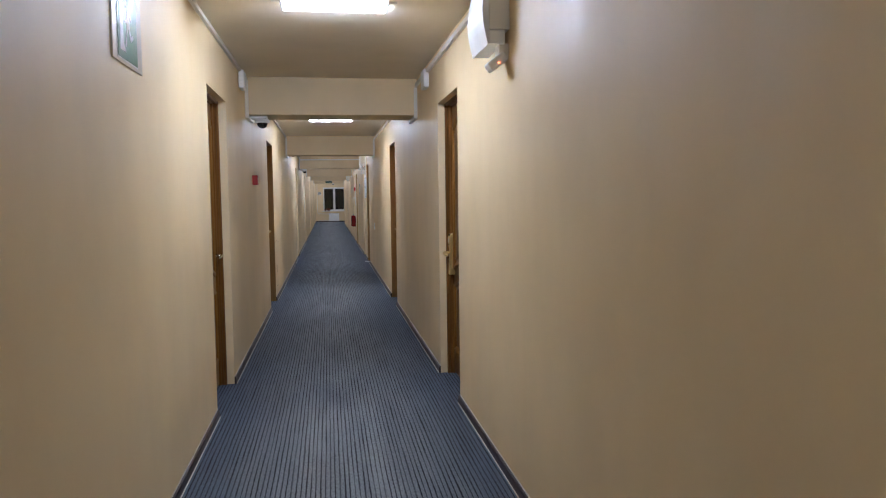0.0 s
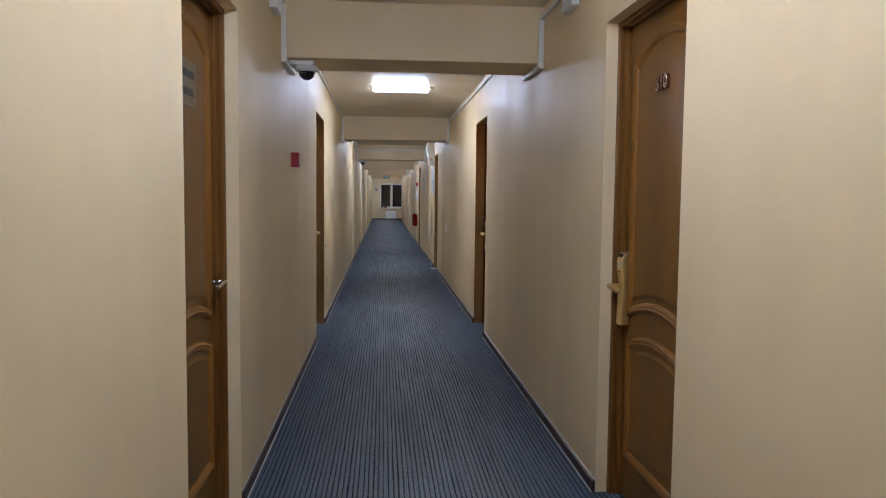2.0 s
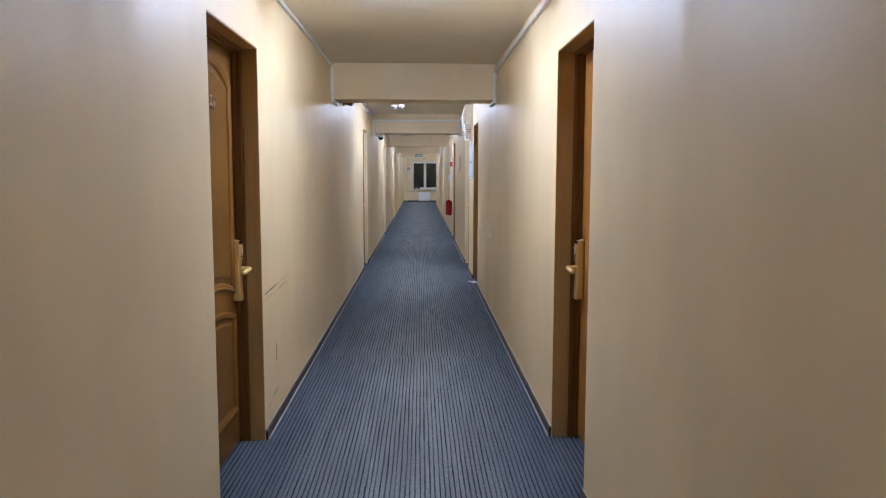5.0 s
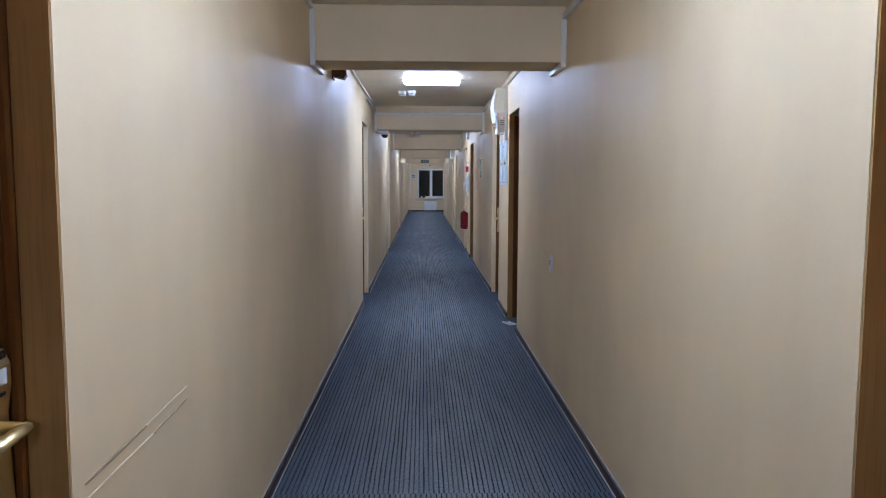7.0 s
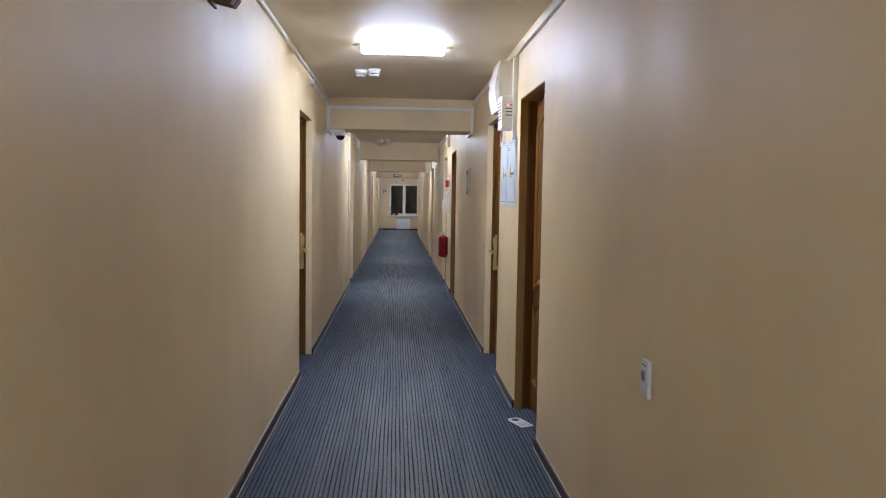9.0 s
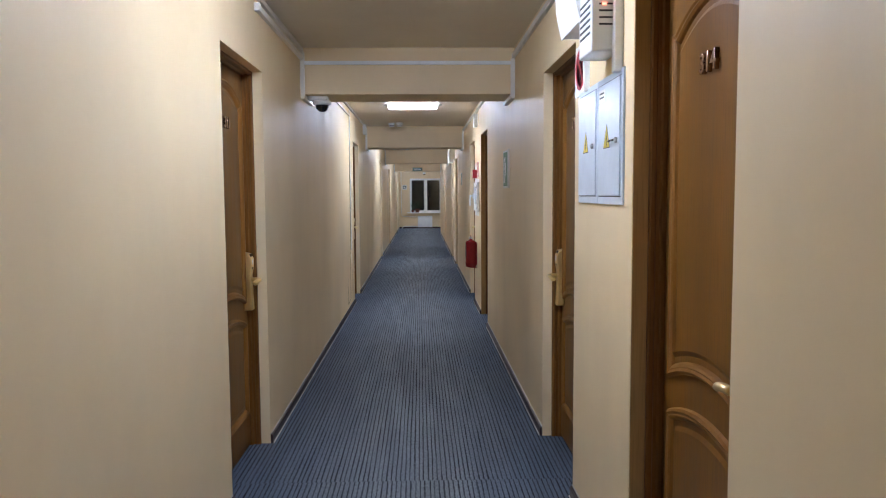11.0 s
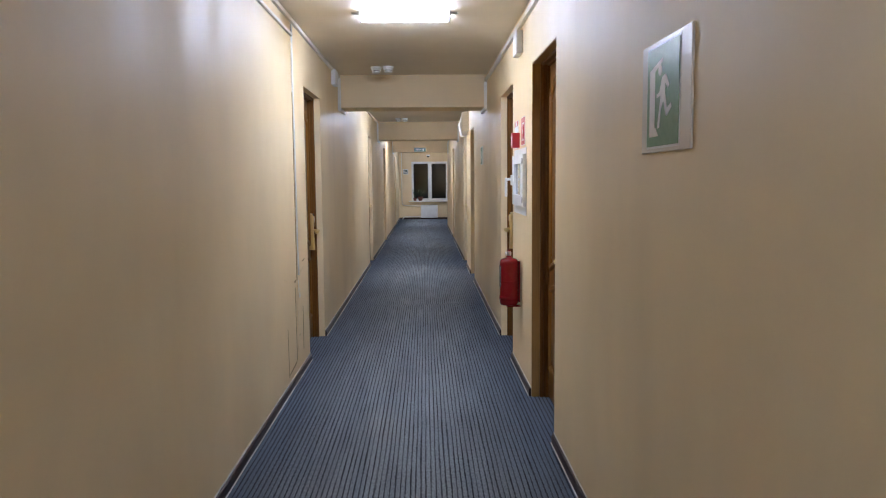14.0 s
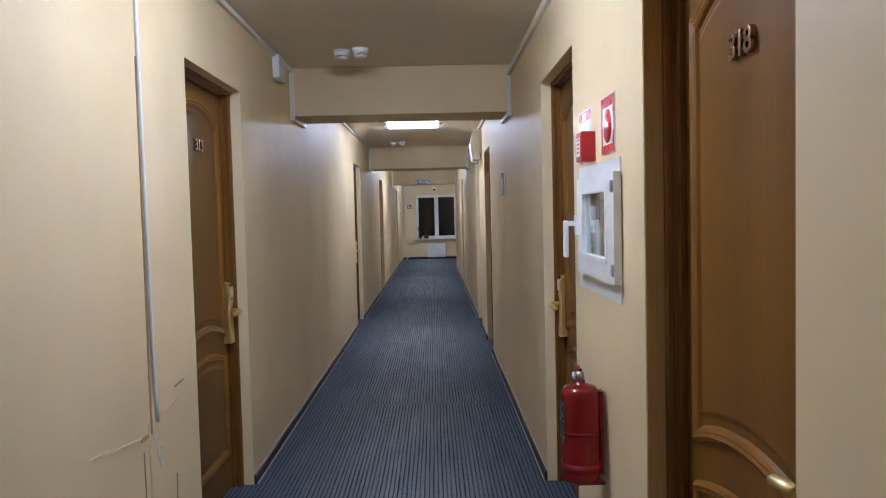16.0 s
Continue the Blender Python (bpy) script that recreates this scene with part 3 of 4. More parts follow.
sounder(on_right(15.67, 1.825))
d = thing("emergency_torch", pose(HALF, 3.16, 1.950), "white tilted battery lamp head below the box", "emergency light")
bm = a_box(-0.108, -0.012, 0.0, 0.085, -0.020, 0.024, bevel=0.010, segments=3)
bm.transform(pose(0, 0, 0.0, 0, -36, 0))
part("lamp_head", bm, WHITE, d)
bm = a_box(-0.045, 0.0, 0.012, 0.095, -0.022, 0.045, bevel=0.004)
part("bracket", bm, TRUNK, d)
part("indicator", a_box(-0.052, -0.042, -0.003, 0.002, -0.046, -0.039, bevel=0.001), LED, d, "small red light")


def exit_board(m, wide, tall):
    """A green running-figure board: local y along the wall, face to -x."""
    d = thing("exit_sign", m, "green and white running-figure exit board on the wall", "exit sign", "exit boards")
    part("board", a_box(-0.007, 0.0, 0.0, wide, 0.0, tall, bevel=0.0015), CREAM_BOARD, d, "cream plastic board")
    fy, fz = wide * 0.20, tall * 0.055
    gw, gh = wide * 0.66, tall - 2 * fz
    part("pale_border", a_box(-0.0082, -0.0068, fy - 0.006, fy + gw + 0.006, fz - 0.006, fz + gh + 0.006, bevel=0.0005), PAPER, d, "pale printed border")
    part("green_field", a_box(-0.0095, -0.0080, fy, fy + gw, fz, fz + gh, bevel=0.0006), GREEN, d, "glossy green field")
    face = [-0.0104, -0.0093]

    def shape(name, pts):
        part(name, prism(bmesh.new(), [(fy + gw - gw * u, fz + gh * v) for u, v in pts], lambda p, q, c: (face[c], p, q)), PAPER, d)

    shape("doorway_mark", [(0.10, 0.10), (0.40, 0.10), (0.30, 0.19), (0.27, 0.19), (0.27, 0.76), (0.50, 0.83), (0.50, 0.87), (0.10, 0.78)])
    shape("figure_mark", [(0.36, 0.18), (0.42, 0.18), (0.47, 0.36), (0.55, 0.45), (0.62, 0.30), (0.66, 0.28), (0.80, 0.36), (0.78, 0.40), (0.66, 0.36), (0.60, 0.52),
                          (0.60, 0.62), (0.68, 0.55), (0.72, 0.58), (0.62, 0.70), (0.50, 0.68), (0.42, 0.54), (0.34, 0.52), (0.34, 0.49), (0.46, 0.50), (0.42, 0.36)])
    shape("figure_mark", [(0.43 + 0.055 * math.cos(a * math.pi / 5), 0.755 + 0.055 * math.sin(a * math.pi / 5)) for a in range(10)])
    return d


exit_board(on_right(18.735, 1.392), 0.39, 0.295)
exit_board(on_left(2.90, 1.79), 0.385, 0.29)
exit_board(on_right(25.0, 1.48), 0.32, 0.20)

# fire alarm call point after the first beam
d = thing("fire_alarm_call_point", on_left(7.075, 1.45), "red plastic fire alarm call point on the wall", "call point")
part("case", a_box(-0.048, 0.0, 0.0, 0.09, 0.0, 0.09, bevel=0.005), RED, d)
part("press_plate", a_box(-0.0495, -0.047, 0.02, 0.07, 0.02, 0.07), PAPER, d, "pale press plate")


def dome_camera(x, y, z):
    d = thing("dome_camera", pose(x, y, z), "white dome security camera with a black globe under the beam", "camera", "dome cameras")
    part("mount", a_box(-0.085, 0.055, -0.06, 0.055, -0.028, 0.0, bevel=0.004), WHITE, d)
    part("collar", lathe(bmesh.new(), [(0.060, -0.0285), (0.066, -0.040), (0.064, -0.056), (0.050, -0.060)], (0.01, 0, 0)), WHITE, d)
    rows = [(0.047 * math.cos(a), -0.0605 - 0.047 * math.sin(a)) for a in [i * math.pi / 16 for i in range(9)]]
    part("globe", lathe(bmesh.new(), rows, (0.01, 0, 0)), BLACK, d, "glossy black globe")
    return d


eye = dome_camera(-0.63, 6.69, BEAM_Z)
copy_thing(eye, pose(-0.63, 18.57, BEAM_Z))

d = thing("motion_sensor", on_left(13.80, 2.085), "brown plastic wedge sensor high on the wall", "sensor")
for s in (0.0, 0.055):
    bm = prism(bmesh.new(), [(0.0, 0.02), (0.085, 0.0), (0.105, 0.03), (0.085, 0.13), (0.0, 0.13)], lambda p, q, c: (-p, s + (0.0, 0.045)[c], q))
    part("wedge", bm, BROWN_PLASTIC, d)
part("base_plate", a_box(-0.012, 0.0, -0.005, 0.105, 0.0, 0.14, bevel=0.002), BROWN_PLASTIC, d)

# light switch
d = thing("light_switch", on_right(12.98, 0.758), "white plastic light switch on the beige wall", "light switch")
part("plate", a_box(-0.014, 0.0, 0.0, 0.072, 0.0, 0.118, bevel=0.005), WHITE, d)
part("rocker", a_box(-0.0175, -0.013, 0.022, 0.052, 0.052, 0.084, bevel=0.003), STEEL, d, "grey rocker")
part("slot", a_box(-0.0146, -0.0135, 0.016, 0.056, 0.099, 0.102), DARK_BAR, d)

# electrical panel between two doors
d = thing("electrical_panel", on_right(15.61, 1.315), "grey-blue steel electrical panel with two doors, shut", "electrical panel")
part("panel_frame", a_box(-0.008, 0.0, 0.0, 0.335, 0.0, 0.45, bevel=0.0015), PANEL_GREY, d)
part("panel_frame", a_box(-0.008, 0.0, 0.339, 0.67, 0.0, 0.45, bevel=0.0015), PANEL_GREY, d)
for k, (a, b) in enumerate(((0.025, 0.313), (0.362, 0.652))):
    leafp = part("panel_door", a_box(-0.013, -0.0085, a, b, 0.030, 0.425, bevel=0.0015), PANEL_GREY, d)
    part("foot_gap", a_box(-0.0092, -0.0078, a, b, 0.0265, 0.0295), DARK_BAR, leafp)
    part("top_gap", a_box(-0.0092, -0.0078, a, b, 0.4255, 0.4285), DARK_BAR, leafp)
    c = (0.190, 0.517)[k]
    for grow, thick, mat_, nm in ((0.005, 0.0137, DARK_BAR, "triangle_edge"), (0.0, 0.0142, YELLOW, "warning_triangle")):
        tri = prism(bmesh.new(), [(c - 0.039 - grow, 0.200 - grow * 0.6), (c + 0.039 + grow, 0.200 - grow * 0.6), (c, 0.274 + grow * 1.3)], lambda p, q, e: ((-thick, -0.0125)[e], p, q))
        mark = part(nm, tri, mat_, leafp, "yellow warning triangle with a bolt" if nm != "triangle_edge" else "black border")
    bolt = prism(bmesh.new(), [(c - 0.005, 0.206), (c + 0.006, 0.230), (c - 0.001, 0.230), (c + 0.005, 0.256), (c - 0.010, 0.226), (c - 0.002, 0.226)], lambda p, q, e: ((-0.0148, -0.0140)[e], p, q))
    part("bolt_mark", bolt, DARK_BAR, mark)
    lk = (0.060, 0.400)[k]
    bm = lathe(bmesh.new(), [(0.010, -0.0125), (0.010, -0.019), (0.006, -0.022), (0.0, -0.022)], (0, lk, 0.217), "x", 14)
    latch = part("latch", bm, STEEL, leafp, "steel latch")
    if k == 0:
        part("key", a_box(-0.027, -0.0222, lk, lk + 0.068, 0.214, 0.220, bevel=0.0015), BLACK, latch, "dark key left in the latch")
lab = part("paper_label", a_box(-0.0140, -0.0125, 0.215, 0.305, 0.365, 0.408), PAPER, d, "white paper label")
for z in (0.396, 0.381):
    part("label_line", a_box(-0.0146, -0.0138, 0.230, 0.290, z - 0.003, z + 0.003), DARK_BAR, lab)
structure("trim_trunking", a_box(HALF - 0.030, HALF, 15.64, 15.68, 1.755, 2.29, bevel=0.003), WHITE, "white plastic cable trunking above the panel", "trunking")
structure("trim_trunking", a_box(HALF - 0.024, HALF, 16.12, 16.145, 1.755, 2.03, bevel=0.003), WHITE, "white plastic cable trunking above the panel", "trunking")

# no-naked-flame sign
d = thing("no_flame_sign", on_right(16.165, 1.757), "white prohibition sign with a red ring", "warning sign")
part("board", a_box(-0.008, 0.0, 0.0, 0.195, 0.0, 0.205, bevel=0.001), PAPER, d)
ring = lathe(bmesh.new(), [(0.070, -0.0085), (0.070, -0.0100), (0.085, -0.0100), (0.085, -0.0085)], (0, 0.0975, 0.105), "x", 32, False)
part("red_ring", ring, RED_PRINT, d)
bm = a_box(-0.0098, -0.0086, -0.068, 0.068, -0.008, 0.008)
bm.transform(pose(0, 0.0975, 0.105, 45, 0, 0))
part("red_bar", bm, RED_PRINT, d)
bm = prism(bmesh.new(), [(0.085, 0.06), (0.11, 0.06), (0.108, 0.115), (0.118, 0.13), (0.10, 0.155), (0.092, 0.135), (0.096, 0.115)], lambda p, q, c: (-0.0088 + 0.0008 * c, p, q))
part("flame_mark", bm, DARK_BAR, d)


# fire point: signs, call box, hydrant cabinet, extinguisher
def red_sign(y, wide, z, tall, disc):
    s = thing("fire_sign", on_right(y, z), "red and white fire equipment sign on the wall", "fire sign", "fire signs")
    part("board", a_box(-0.003, 0.0, 0.0, wide, 0.0, tall), PAPER, s)
    part("red_band", a_box(-0.0042, -0.0028, 0.004, wide - 0.004, tall * 0.80, tall - 0.004), RED_PRINT, s)
    part("red_band", a_box(-0.0042, -0.0028, 0.004, wide - 0.004, 0.004, tall * 0.16), RED_PRINT, s)
    if disc:
        for a, b in ((0.004, 0.020), (wide - 0.020, wide - 0.004)):
            part("red_edge", a_box(-0.0042, -0.0028, a, b, tall * 0.161, tall * 0.799), RED_PRINT, s)
        part("red_disc", lathe(bmesh.new(), [(0.0, -0.0042), (0.052, -0.0042), (0.052, -0.0028)], (0, wide / 2, tall * 0.48), "x", 28), RED_PRINT, s)
        part("white_mark", lathe(bmesh.new(), [(0.0, -0.0054), (0.013, -0.0054), (0.013, -0.0043)], (0, wide / 2, tall * 0.48), "x", 24), PAPER, s)
    else:
        part("white_mark", a_box(-0.0052, -0.0041, wide * 0.35, wide * 0.65, tall * 0.82, tall * 0.95), PAPER, s)
        part("red_disc", a_box(-0.0042, -0.0028, wide * 0.2, wide * 0.8, tall * 0.22, tall * 0.5), RED_PRINT, s)


red_sign(21.998, 0.185, 1.530, 0.187, False)
red_sign(21.665, 0.170, 1.538, 0.180, True)
d = thing("fire_alarm_call_point", on_right(21.93, 1.53), "red plastic fire call box with a clear flap", "call point")
part("case", a_box(-0.050, 0.0, 0.0, 0.085, 0.0, 0.100, bevel=0.005), RED, d)
part("press_plate", a_box(-0.0515, -0.049, 0.015, 0.070, 0.018, 0.080), PAPER, d, "pale press plate")
for i in range(4):
    part("side_text", a_box(-0.0520, -0.0512, 0.022, 0.062, 0.028 + 0.014 * i, 0.034 + 0.014 * i), RED_PRINT, d)
d = thing("hydrant_cabinet", on_right(21.605, 1.090), "white enamelled hydrant cabinet with a glazed door, shut", "cabinet")
back = bmesh.new()
for a in ((0.0, 0.60, 0.0, 0.07), (0.0, 0.60, 0.34, 0.43), (0.0, 0.06, 0.07, 0.34), (0.46, 0.60, 0.07, 0.34)):
    box(back, -0.004, 0.0, *a)
part("back_plate", back, WHITE, d)
part("cavity", a_box(-0.003, -0.0005, 0.061, 0.459, 0.071, 0.339), STEEL, d, "grey inside of the cabinet")
rim = bmesh.new()
y0, y1, z0, z1 = -0.012, 0.530, 0.058, 0.388
wy0, wy1, wz0, wz1 = 0.090, 0.420, 0.128, 0.332
for a in ((y0, y1, z0, wz0), (y0, y1, wz1, z1), (y0, wy0, wz0, wz1), (wy1, y1, wz0, wz1)):
    box(rim, -0.026, -0.0045, *a)
frame_part = part("cabinet_door", rim, WHITE, d)
bead = bmesh.new()
for a in ((wy0, wy1, wz0 - 0.012, wz0), (wy0, wy1, wz1, wz1 + 0.012), (wy0 - 0.012, wy0, wz0 - 0.012, wz1 + 0.012), (wy1, wy1 + 0.012, wz0 - 0.012, wz1 + 0.012)):
    box(bead, -0.030, -0.0262, *a)
part("glazing_bead", bead, WHITE, frame_part)
pane = part("pane", a_box(-0.016, -0.013, wy0, wy1, wz0, wz1), GLASS, frame_part, "clear glass")
pane.visible_shadow = False
for z, ya, yb, mat_ in ((0.26, 0.15, 0.24, BLACK), (0.19, 0.20, 0.30, STEEL), (0.24, 0.30, 0.38, PAPER), (0.15, 0.12, 0.17, RED_PRINT)):
    part("hose_coil", a_box(-0.010, -0.004, ya, yb, z - 0.04, z + 0.05, bevel=0.002), mat_, d)
for z in (0.10, 0.345):
    bm = rod(bmesh.new(), [(-0.0295, -0.004, z - 0.018), (-0.0295, -0.004, z + 0.018)], 0.0032, 10)
    box(bm, -0.0275, -0.0262, -0.010, 0.030, z - 0.014, z + 0.014)
    part("hinge", bm, STEEL, frame_part, "small steel hinge")
bm = a_box(-0.040, -0.026, 0.490, 0.524, 0.19, 0.26, bevel=0.003)
box(bm, -0.070, -0.038, 0.498, 0.518, 0.222, 0.240, bevel=0.003)
box(bm, -0.080, -0.064, 0.494, 0.524, 0.110, 0.242, bevel=0.004)
part("door_handle", bm, WHITE, frame_part, "white plastic window-style handle")

d = thing("fire_extinguisher", pose(0.668, 21.85, 0.487) @ Matrix.Diagonal((0.9, 0.9, 0.885, 1)), "red enamelled fire extinguisher hung on the wall", "fire extinguisher")
rows = [(0.0, 0.004), (0.055, 0.0), (0.066, 0.006), (0.069, 0.018), (0.069, 0.022), (0.069, 0.310), (0.069, 0.318), (0.0675, 0.332), (0.056, 0.347), (0.036, 0.354), (0.022, 0.358), (0.018, 0.372), (0.0, 0.372)]
part("cylinder", lathe(bmesh.new(), rows, (0, 0, 0), sides=32), RED_PAINT, d)
for z, r, tall in ((0.040, 0.0725, 0.030), (0.176, 0.0705, 0.013)):
    part("clamp_band", lathe(bmesh.new(), [(0.0690, z), (r, z + 0.001), (r, z + tall - 0.001), (0.0690, z + tall)], (0, 0, 0), sides=32), RED_PAINT, d)
bm = bmesh.new()
seg = [(2.75 + i * 0.15) for i in range(7)]
for a, b in zip(seg, seg[1:]):
    q = [bm.verts.new((0.0712 * math.cos(t), 0.0712 * math.sin(t), z)) for t, z in ((a, 0.14), (b, 0.14), (b, 0.30), (a, 0.30))]
    bm.faces.new(q)
part("label", bm, DARK_BAR, d, "dark printed label")
for z, wide in ((0.288, 0.5), (0.268, 0.62), (0.248, 0.5), (0.226, 0.6), (0.165, 0.6)):
    bm = bmesh.new()
    q = [bm.verts.new((0.0720 * math.cos(t), 0.0720 * math.sin(t), zz)) for t, zz in ((3.25 - wide / 2, z - 0.006), (3.25 + wide / 2, z - 0.006), (3.25 + wide / 2, z + 0.006), (3.25 - wide / 2, z + 0.006))]
    bm.faces.new(q)
    part("label_line", bm, PAPER, d)
bm = lathe(bmesh.new(), [(0.0, 0.372), (0.017, 0.372), (0.017, 0.398), (0.010, 0.405), (0.0, 0.405)], (0, 0, 0), sides=14)
valve = part("valve", bm, STEEL, d, "steel valve")
part("gauge", lathe(bmesh.new(), [(0.014, -0.017), (0.014, -0.026), (0.0, -0.026)], (0, 0, 0.388), "x", 16), PAPER, valve, "small pressure gauge")
bm = prism(bmesh.new(), [(-0.012, 0.405), (0.030, 0.405), (0.062, 0.412), (0.060, 0.418), (0.026, 0.414), (-0.012, 0.414)], lambda p, q, c: ((-0.007, 0.007)[c], p, q))
part("lever", bm, RED_PAINT, valve, "dark red squeeze lever")
bm = prism(bmesh.new(), [(0.0, 0.396), (0.030, 0.393), (0.060, 0.382), (0.060, 0.376), (0.028, 0.386), (0.0, 0.386)], lambda p, q, c: ((-0.006, 0.006)[c], p, q))
part("carry_handle", bm, COPPER, valve, "bronze-coloured carrying handle")
bm = a_box(0.069, 0.0815, -0.02, 0.02, 0.02, 0.33)
box(bm, -0.02, 0.0815, -0.035, 0.035, -0.012, -0.001)
part("wall_bracket", bm, RED_PAINT, d, "red steel hanging bracket")

# door hanger dropped on the carpet
d = thing("door_hanger", pose(0.735, 15.205, 0.001, 0, 0, 22), "white card door hanger lying on the carpet", "door hanger")
outer = [(-0.045, -0.095), (0.045, -0.095), (0.045, 0.06), (0.03, 0.09), (-0.03, 0.09), (-0.045, 0.06)]
bm = prism(bmesh.new(), outer, lambda p, q, c: (p, q, (0.0, 0.0022)[c]))
part("card", bm, PAPER, d)
part("grip_hole", lathe(bmesh.new(), [(0.0, 0.0030), (0.024, 0.0030), (0.024, 0.0020)], (0, 0.05, 0), sides=20), DARK_BAR, d, "dark hole for the handle")
for y in (-0.02, -0.045, -0.065):
    part("print_line", a_box(-0.028, 0.028, y - 0.005, y + 0.004, 0.0018, 0.0028), STEEL, d)


# ---- scars in the plaster ----
def scar(name, y, rows, label):
    """Strips on the left wall: each row is y0, z0, y1, z1, width, material."""
    d = thing(name, pose(-HALF, y - 0.07, 0), label, "wall damage")
    for a, za, b, zb, wide, mat in rows:
        v = Vector((b - a, zb - za)).normalized()
        nrm = Vector((-v.y, v.x)) * wide / 2
        mid = (Vector((a, za)) + Vector((b, zb))) / 2
        p0, p1 = Vector((a, za)), Vector((b, zb))
        pts = [p0 + nrm * 0.5, mid + nrm, p1 + nrm * 0.4, p1 - nrm * 0.4, mid - nrm, p0 - nrm * 0.5]
        part("torn_edge" if mat is not FLAKE else "bare_patch", prism(bmesh.new(), [(p.x - y, p.y) for p in pts], lambda p, q, c: ((0.0, 0.003)[c], p, q)), mat, d)


# the dark strips here paint the thin shadow beside each ridge
scar("plaster_scar", 10.0, [
    (9.74, 0.757, 10.06, 0.766, 0.008, CRACK_SHADE), (10.06, 0.766, 10.36, 0.776, 0.006, FLAKE), (9.74, 0.724, 10.10, 0.732, 0.005, FLAKE), (10.10, 0.732, 10.36, 0.742, 0.004, CRACK_SHADE),
    (10.01, 0.445, 10.10, 0.442, 0.018, FLAKE), (10.01, 0.435, 10.015, 0.340, 0.006, CRACK_SHADE), (9.80, 0.150, 10.30, 0.155, 0.006, FLAKE), (9.90, 0.170, 10.05, 0.172, 0.006, CRACK_SHADE)],
    "torn paint edges with thin painted shadow lines, and a filled patch")
scar("plaster_scar", 21.9, [
    (21.62, 0.700, 21.87, 0.672, 0.009, WALL), (21.54, 0.716, 21.68, 0.704, 0.008, WALL), (22.04, 0.69, 22.24, 0.720, 0.012, WALL), (22.20, 0.765, 22.30, 0.772, 0.007, CRACK_SHADE),
    (21.885, 0.660, 21.945, 0.664, 0.016, CRACK_SHADE), (21.95, 0.70, 21.955, 0.58, 0.012, WALL), (22.02, 0.285, 22.12, 0.290, 0.010, WALL), (22.02, 0.278, 22.07, 0.280, 0.004, CRACK_SHADE),
    (21.61, 0.40, 21.625, 0.09, 0.005, CRACK_SHADE), (21.64, 0.10, 21.90, 0.125, 0.008, CRACK_SHADE), (22.19, 0.45, 22.18, 0.15, 0.004, CRACK_SHADE), (21.905, 0.62, 21.915, 0.13, 0.005, CRACK_SHADE)],
    "cracked paint and a bulging patch on the wall")
bm = bmesh.new()
rod(bm, [(-HALF + 0.006, 21.915, CEIL - 0.04), (-HALF + 0.006, 21.912, 1.9), (-HALF + 0.007, 21.918, 1.4), (-HALF + 0.007, 21.924, 1.0), (-HALF + 0.008, 21.938, 0.76), (-HALF + 0.007, 21.945, 0.69)], 0.0065, 8)
rod(bm, [(-HALF + 0.006, 21.925, 0.66), (-HALF + 0.008, 21.932, 0.58), (-HALF + 0.010, 21.950, 0.535), (-HALF + 0.010, 21.968, 0.555), (-HALF + 0.008, 21.962, 0.60)], 0.0022, 6)
structure("trim_cable", bm, WHITE, "loose white cable hanging down the wall", "cable")
structure("trim_cable_groove", a_box(-HALF, -HALF + 0.004, 21.88, 21.90, 0.12, 0.63), WALL, "painted-over cable strip on the wall", "cable")
structure("trim_cable_shadow_gap", a_box(-HALF, -HALF + 0.005, 21.898, 21.904, 0.66, 1.9), CRACK_SHADE, "open gap beside the cable strip", "cable")
structure("trim_trunking", a_box(-HALF, -HALF + 0.018, 19.2, 21.90, 2.255, 2.275, bevel=0.003), TRUNK, "painted plastic cable trunking along the wall", "trunking")
structure("trim_trunking", a_box(-HALF, -HALF + 0.024, 17.05, 18.43, 2.285, 2.315, bevel=0.003), TRUNK, "painted plastic cable trunking along the wall", "trunking")
structure("trim_trunking_cap", a_box(-HALF, -HALF + 0.030, 17.01, 17.049, 2.28, 2.32, bevel=0.003), WHITE, "white end cap of the trunking", "trunking")

# ---- the far end ----
d = thing("exit_sign", pose(0, BEAMS[5][0] - 0.001, 2.06), "green illuminated-style exit board with white lettering on the beam", "exit sign")
part("board", a_box(-0.165, 0.145, -0.02, 0.0, 0.0, 0.105, bevel=0.003), DARK_GREEN, d)
lettering("sign_text", "ВЫХОД", 0.056, 0.0005, PAPER, d, pose(-0.01, -0.0215, 0.052), "white lettering")

wx0, wx1, wz0, wz1 = WIN
win = thing("window_1", pose(0, Y1, 0), "white plastic two-light window, dark night outside", "window", kind="structure")
for name, a in (("window_frame", (wx0, wx1, wz0, wz0 + 0.07)), ("window_frame", (wx0, wx1, wz1 - 0.07, wz1)), ("window_frame", (wx0, wx0 + 0.07, wz0 + 0.07, wz1 - 0.07)), ("window_frame", (wx1 - 0.07, wx1, wz0 + 0.07, wz1 - 0.07)), ("mullion", ((wx0 + wx1) / 2 - 0.06, (wx0 + wx1) / 2 + 0.06, wz0 + 0.07, wz1 - 0.07))):
    part(name, a_box(a[0], a[1], 0.03, 0.10, a[2], a[3], bevel=0.006), WHITE, win)
mid = (wx0 + wx1) / 2
for a, b in ((wx0 + 0.07, mid - 0.06), (mid + 0.06, wx1 - 0.07)):
    p = part("pane", a_box(a, b, 0.060, 0.066, wz0 + 0.07, wz1 - 0.07), GLASS, win, "dark night glass")
    p.visible_shadow = False
part("window_handle", a_box(mid - 0.012, mid + 0.012, 0.0, 0.029, 1.20, 1.32, bevel=0.004), WHITE, win)
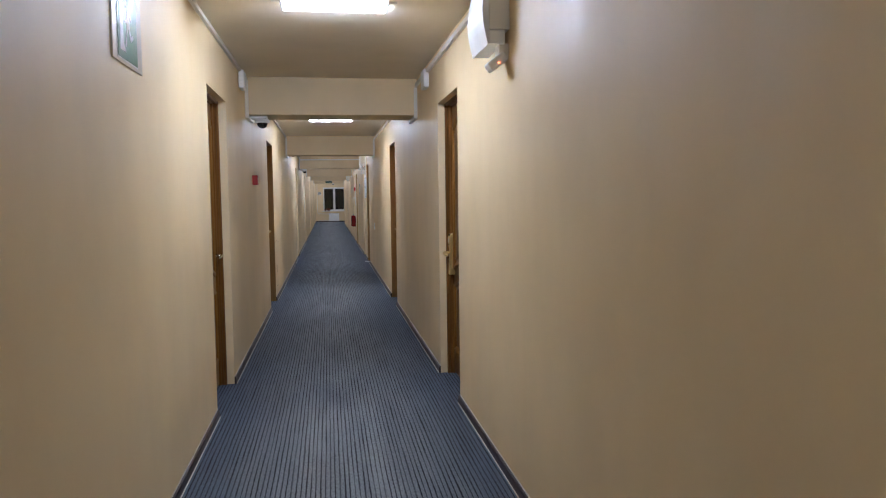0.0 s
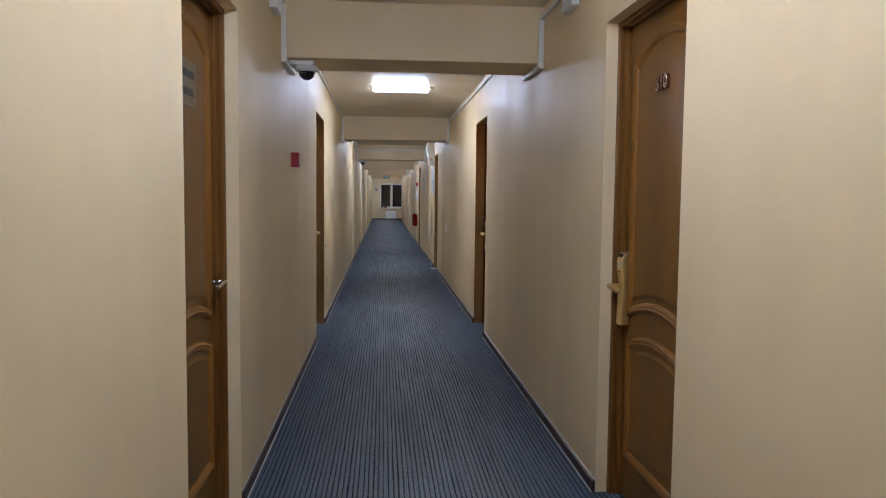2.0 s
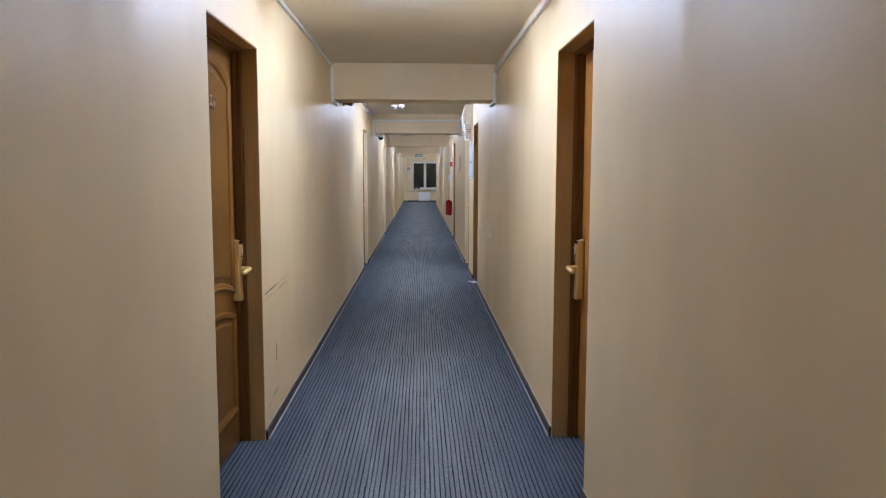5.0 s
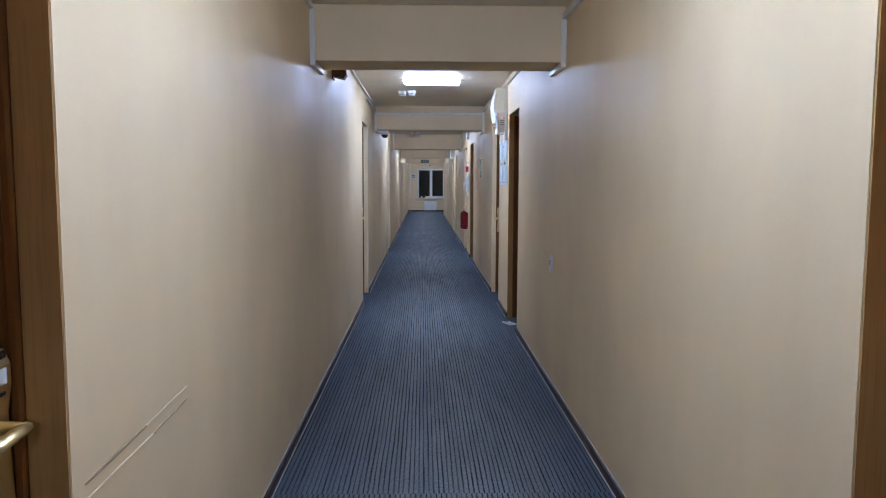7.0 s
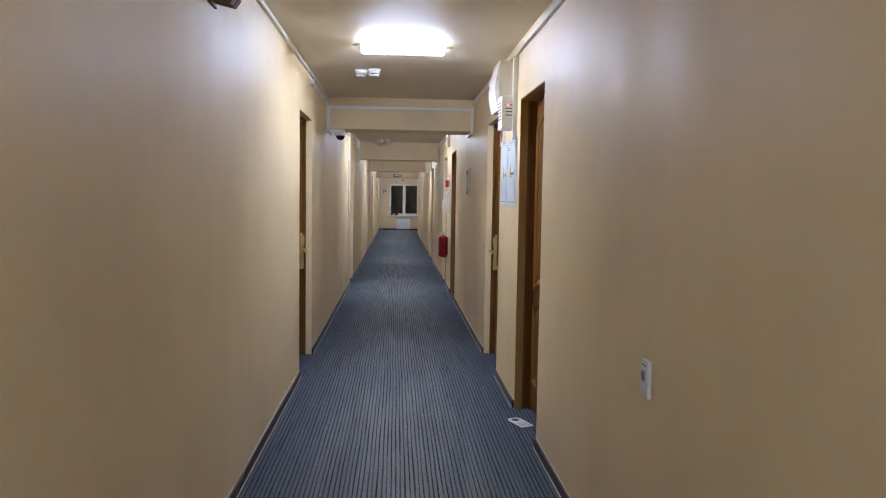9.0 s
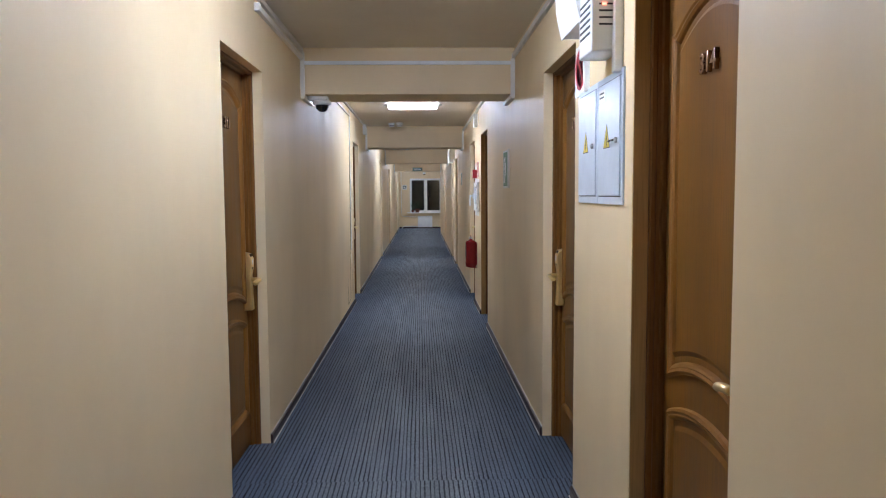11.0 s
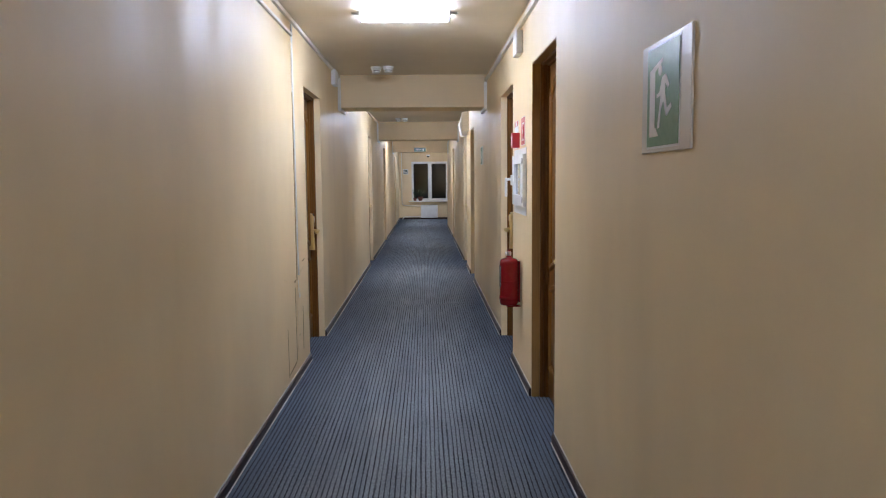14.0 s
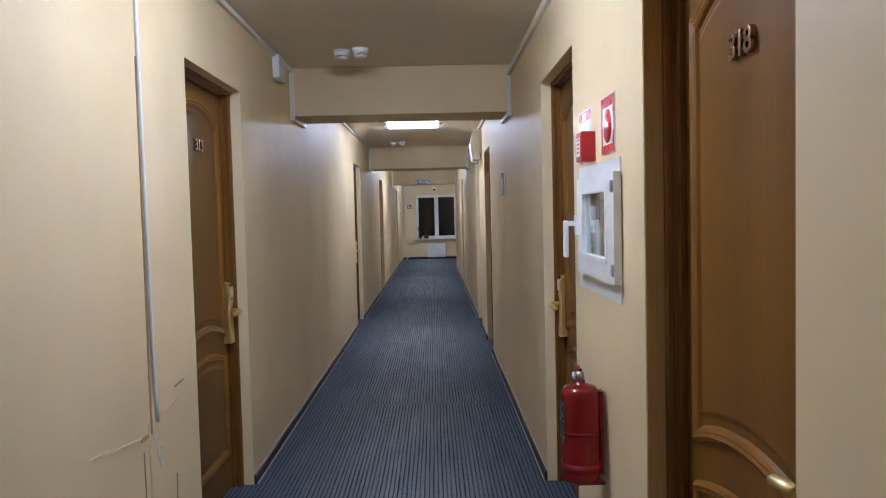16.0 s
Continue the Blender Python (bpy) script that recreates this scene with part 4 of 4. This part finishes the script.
part("window_sill", a_box(wx0 - 0.10, wx1 + 0.10, -0.14, 0.03, wz0 - 0.035, wz0 - 0.001, bevel=0.006), WHITE, win)
structure("backdrop", a_box(-6, 8, Y1 + 9, Y1 + 9.2, -4, 8), plain("night_dark", (0.02, 0.02, 0.024), 0.9), "dark night beyond the window", "night")


def flower_pot(x, r, tall, leaves):
    pot = thing("flower_pot", pose(x, Y1 - 0.06, wz0 - 0.001), "small terracotta flower pot with a dark plant on the sill", "flower pot", "pots on the sill")
    part("pot", lathe(bmesh.new(), [(0.0, 0.0), (r * 0.7, 0.0), (r, tall * 0.85), (r * 1.1, tall * 0.86), (r * 1.1, tall), (r * 0.9, tall), (r * 0.85, tall * 0.9), (0.0, tall * 0.9)], (0, 0, 0), sides=20), TERRACOTTA, pot)
    bm = bmesh.new()
    rng = random.Random(int(r * 1000))
    for i in range(leaves):
        a, lean, length = rng.uniform(0, 6.28), rng.uniform(0.2, 0.8), rng.uniform(0.10, 0.34)
        base = Vector((0, 0, tall * 0.9))
        out = Vector((math.cos(a), 0.35 * math.sin(a), 0)) * lean * length
        tip = base + out + Vector((0, 0, length))
        side = Vector((-math.sin(a), math.cos(a), 0)) * 0.016
        m1 = base + out * 0.35 + Vector((0, 0, length * 0.55))
        f = [bm.verts.new(p) for p in (base, m1 + side, tip, m1 - side)]
        bm.faces.new(f)
    part("foliage", bm, LEAF, pot, "dark green leaves")


flower_pot(-0.04, 0.085, 0.14, 26)
flower_pot(-0.22, 0.055, 0.10, 14)

d = thing("radiator", pose(-0.03, Y1, 0), "white panel radiator under the window", "radiator")
part("panel", a_box(0.0, 0.56, -0.09, -0.03, 0.05, 0.47, bevel=0.008), WHITE, d)
for i in range(11):
    part("rib", a_box(0.028 + 0.048 * i, 0.048 + 0.048 * i, -0.095, -0.0895, 0.09, 0.43, bevel=0.002), WHITE, d)
part("top_grille", a_box(0.01, 0.55, -0.085, -0.035, 0.4705, 0.485), STEEL, d, "grey top grille")
part("wall_bracket", a_box(0.10, 0.14, -0.03, 0.0, 0.30, 0.36), WHITE, d)
bm = bmesh.new()
rod(bm, [(-0.66, Y1 - 0.035, CEIL - 0.005), (-0.66, Y1 - 0.035, 0.62), (-0.645, Y1 - 0.035, 0.51), (-0.58, Y1 - 0.035, 0.465), (-0.035, Y1 - 0.06, 0.44)], 0.014, 10)
structure("trim_heating_pipe", bm, TRUNK, "cream heating pipe running down to the radiator", "pipe")
bm = bmesh.new()
rod(bm, [(-0.035, Y1 - 0.06, 0.085), (-0.55, Y1 - 0.05, 0.085), (-0.62, Y1 - 0.05, 0.06), (-0.64, Y1 - 0.05, 0.0)], 0.014, 10)
structure("trim_heating_pipe", bm, TRUNK, "cream heating pipe running along the floor", "pipe")
structure("baseboard", a_box(-HALF + 0.015, ALCOVE_X, Y1 - 0.014, Y1, 0.0, 0.06, bevel=0.004), BASE, "low dark brown skirting strip along the end wall", "baseboard")

d = thing("wall_notice", pose(-0.615, Y1, 1.50), "small grey-green framed notice on the end wall", "notice")
part("board", a_box(0.0, 0.17, -0.012, 0.0, 0.0, 0.17, bevel=0.002), PAPER, d)
part("print", a_box(0.02, 0.15, -0.0135, -0.011, 0.02, 0.15), NOTICE_PRINT, d, "grey-green print")
part("print_mark", a_box(0.05, 0.08, -0.0145, -0.013, 0.04, 0.13), PAPER, d)
part("print_mark", a_box(0.09, 0.13, -0.0145, -0.013, 0.04, 0.08), PAPER, d)
d = thing("dome_camera", pose(0.23, Y1, 2.10), "white dome security camera above the window", "camera")
part("mount", a_box(-0.06, 0.06, -0.09, 0.0, 0.0, 0.05, bevel=0.006), WHITE, d)
part("globe", lathe(bmesh.new(), [(0.042 * math.cos(i * math.pi / 12), -0.001 - 0.045 * math.sin(i * math.pi / 12)) for i in range(7)], (0, -0.045, 0)), BLACK, d, "glossy black globe")
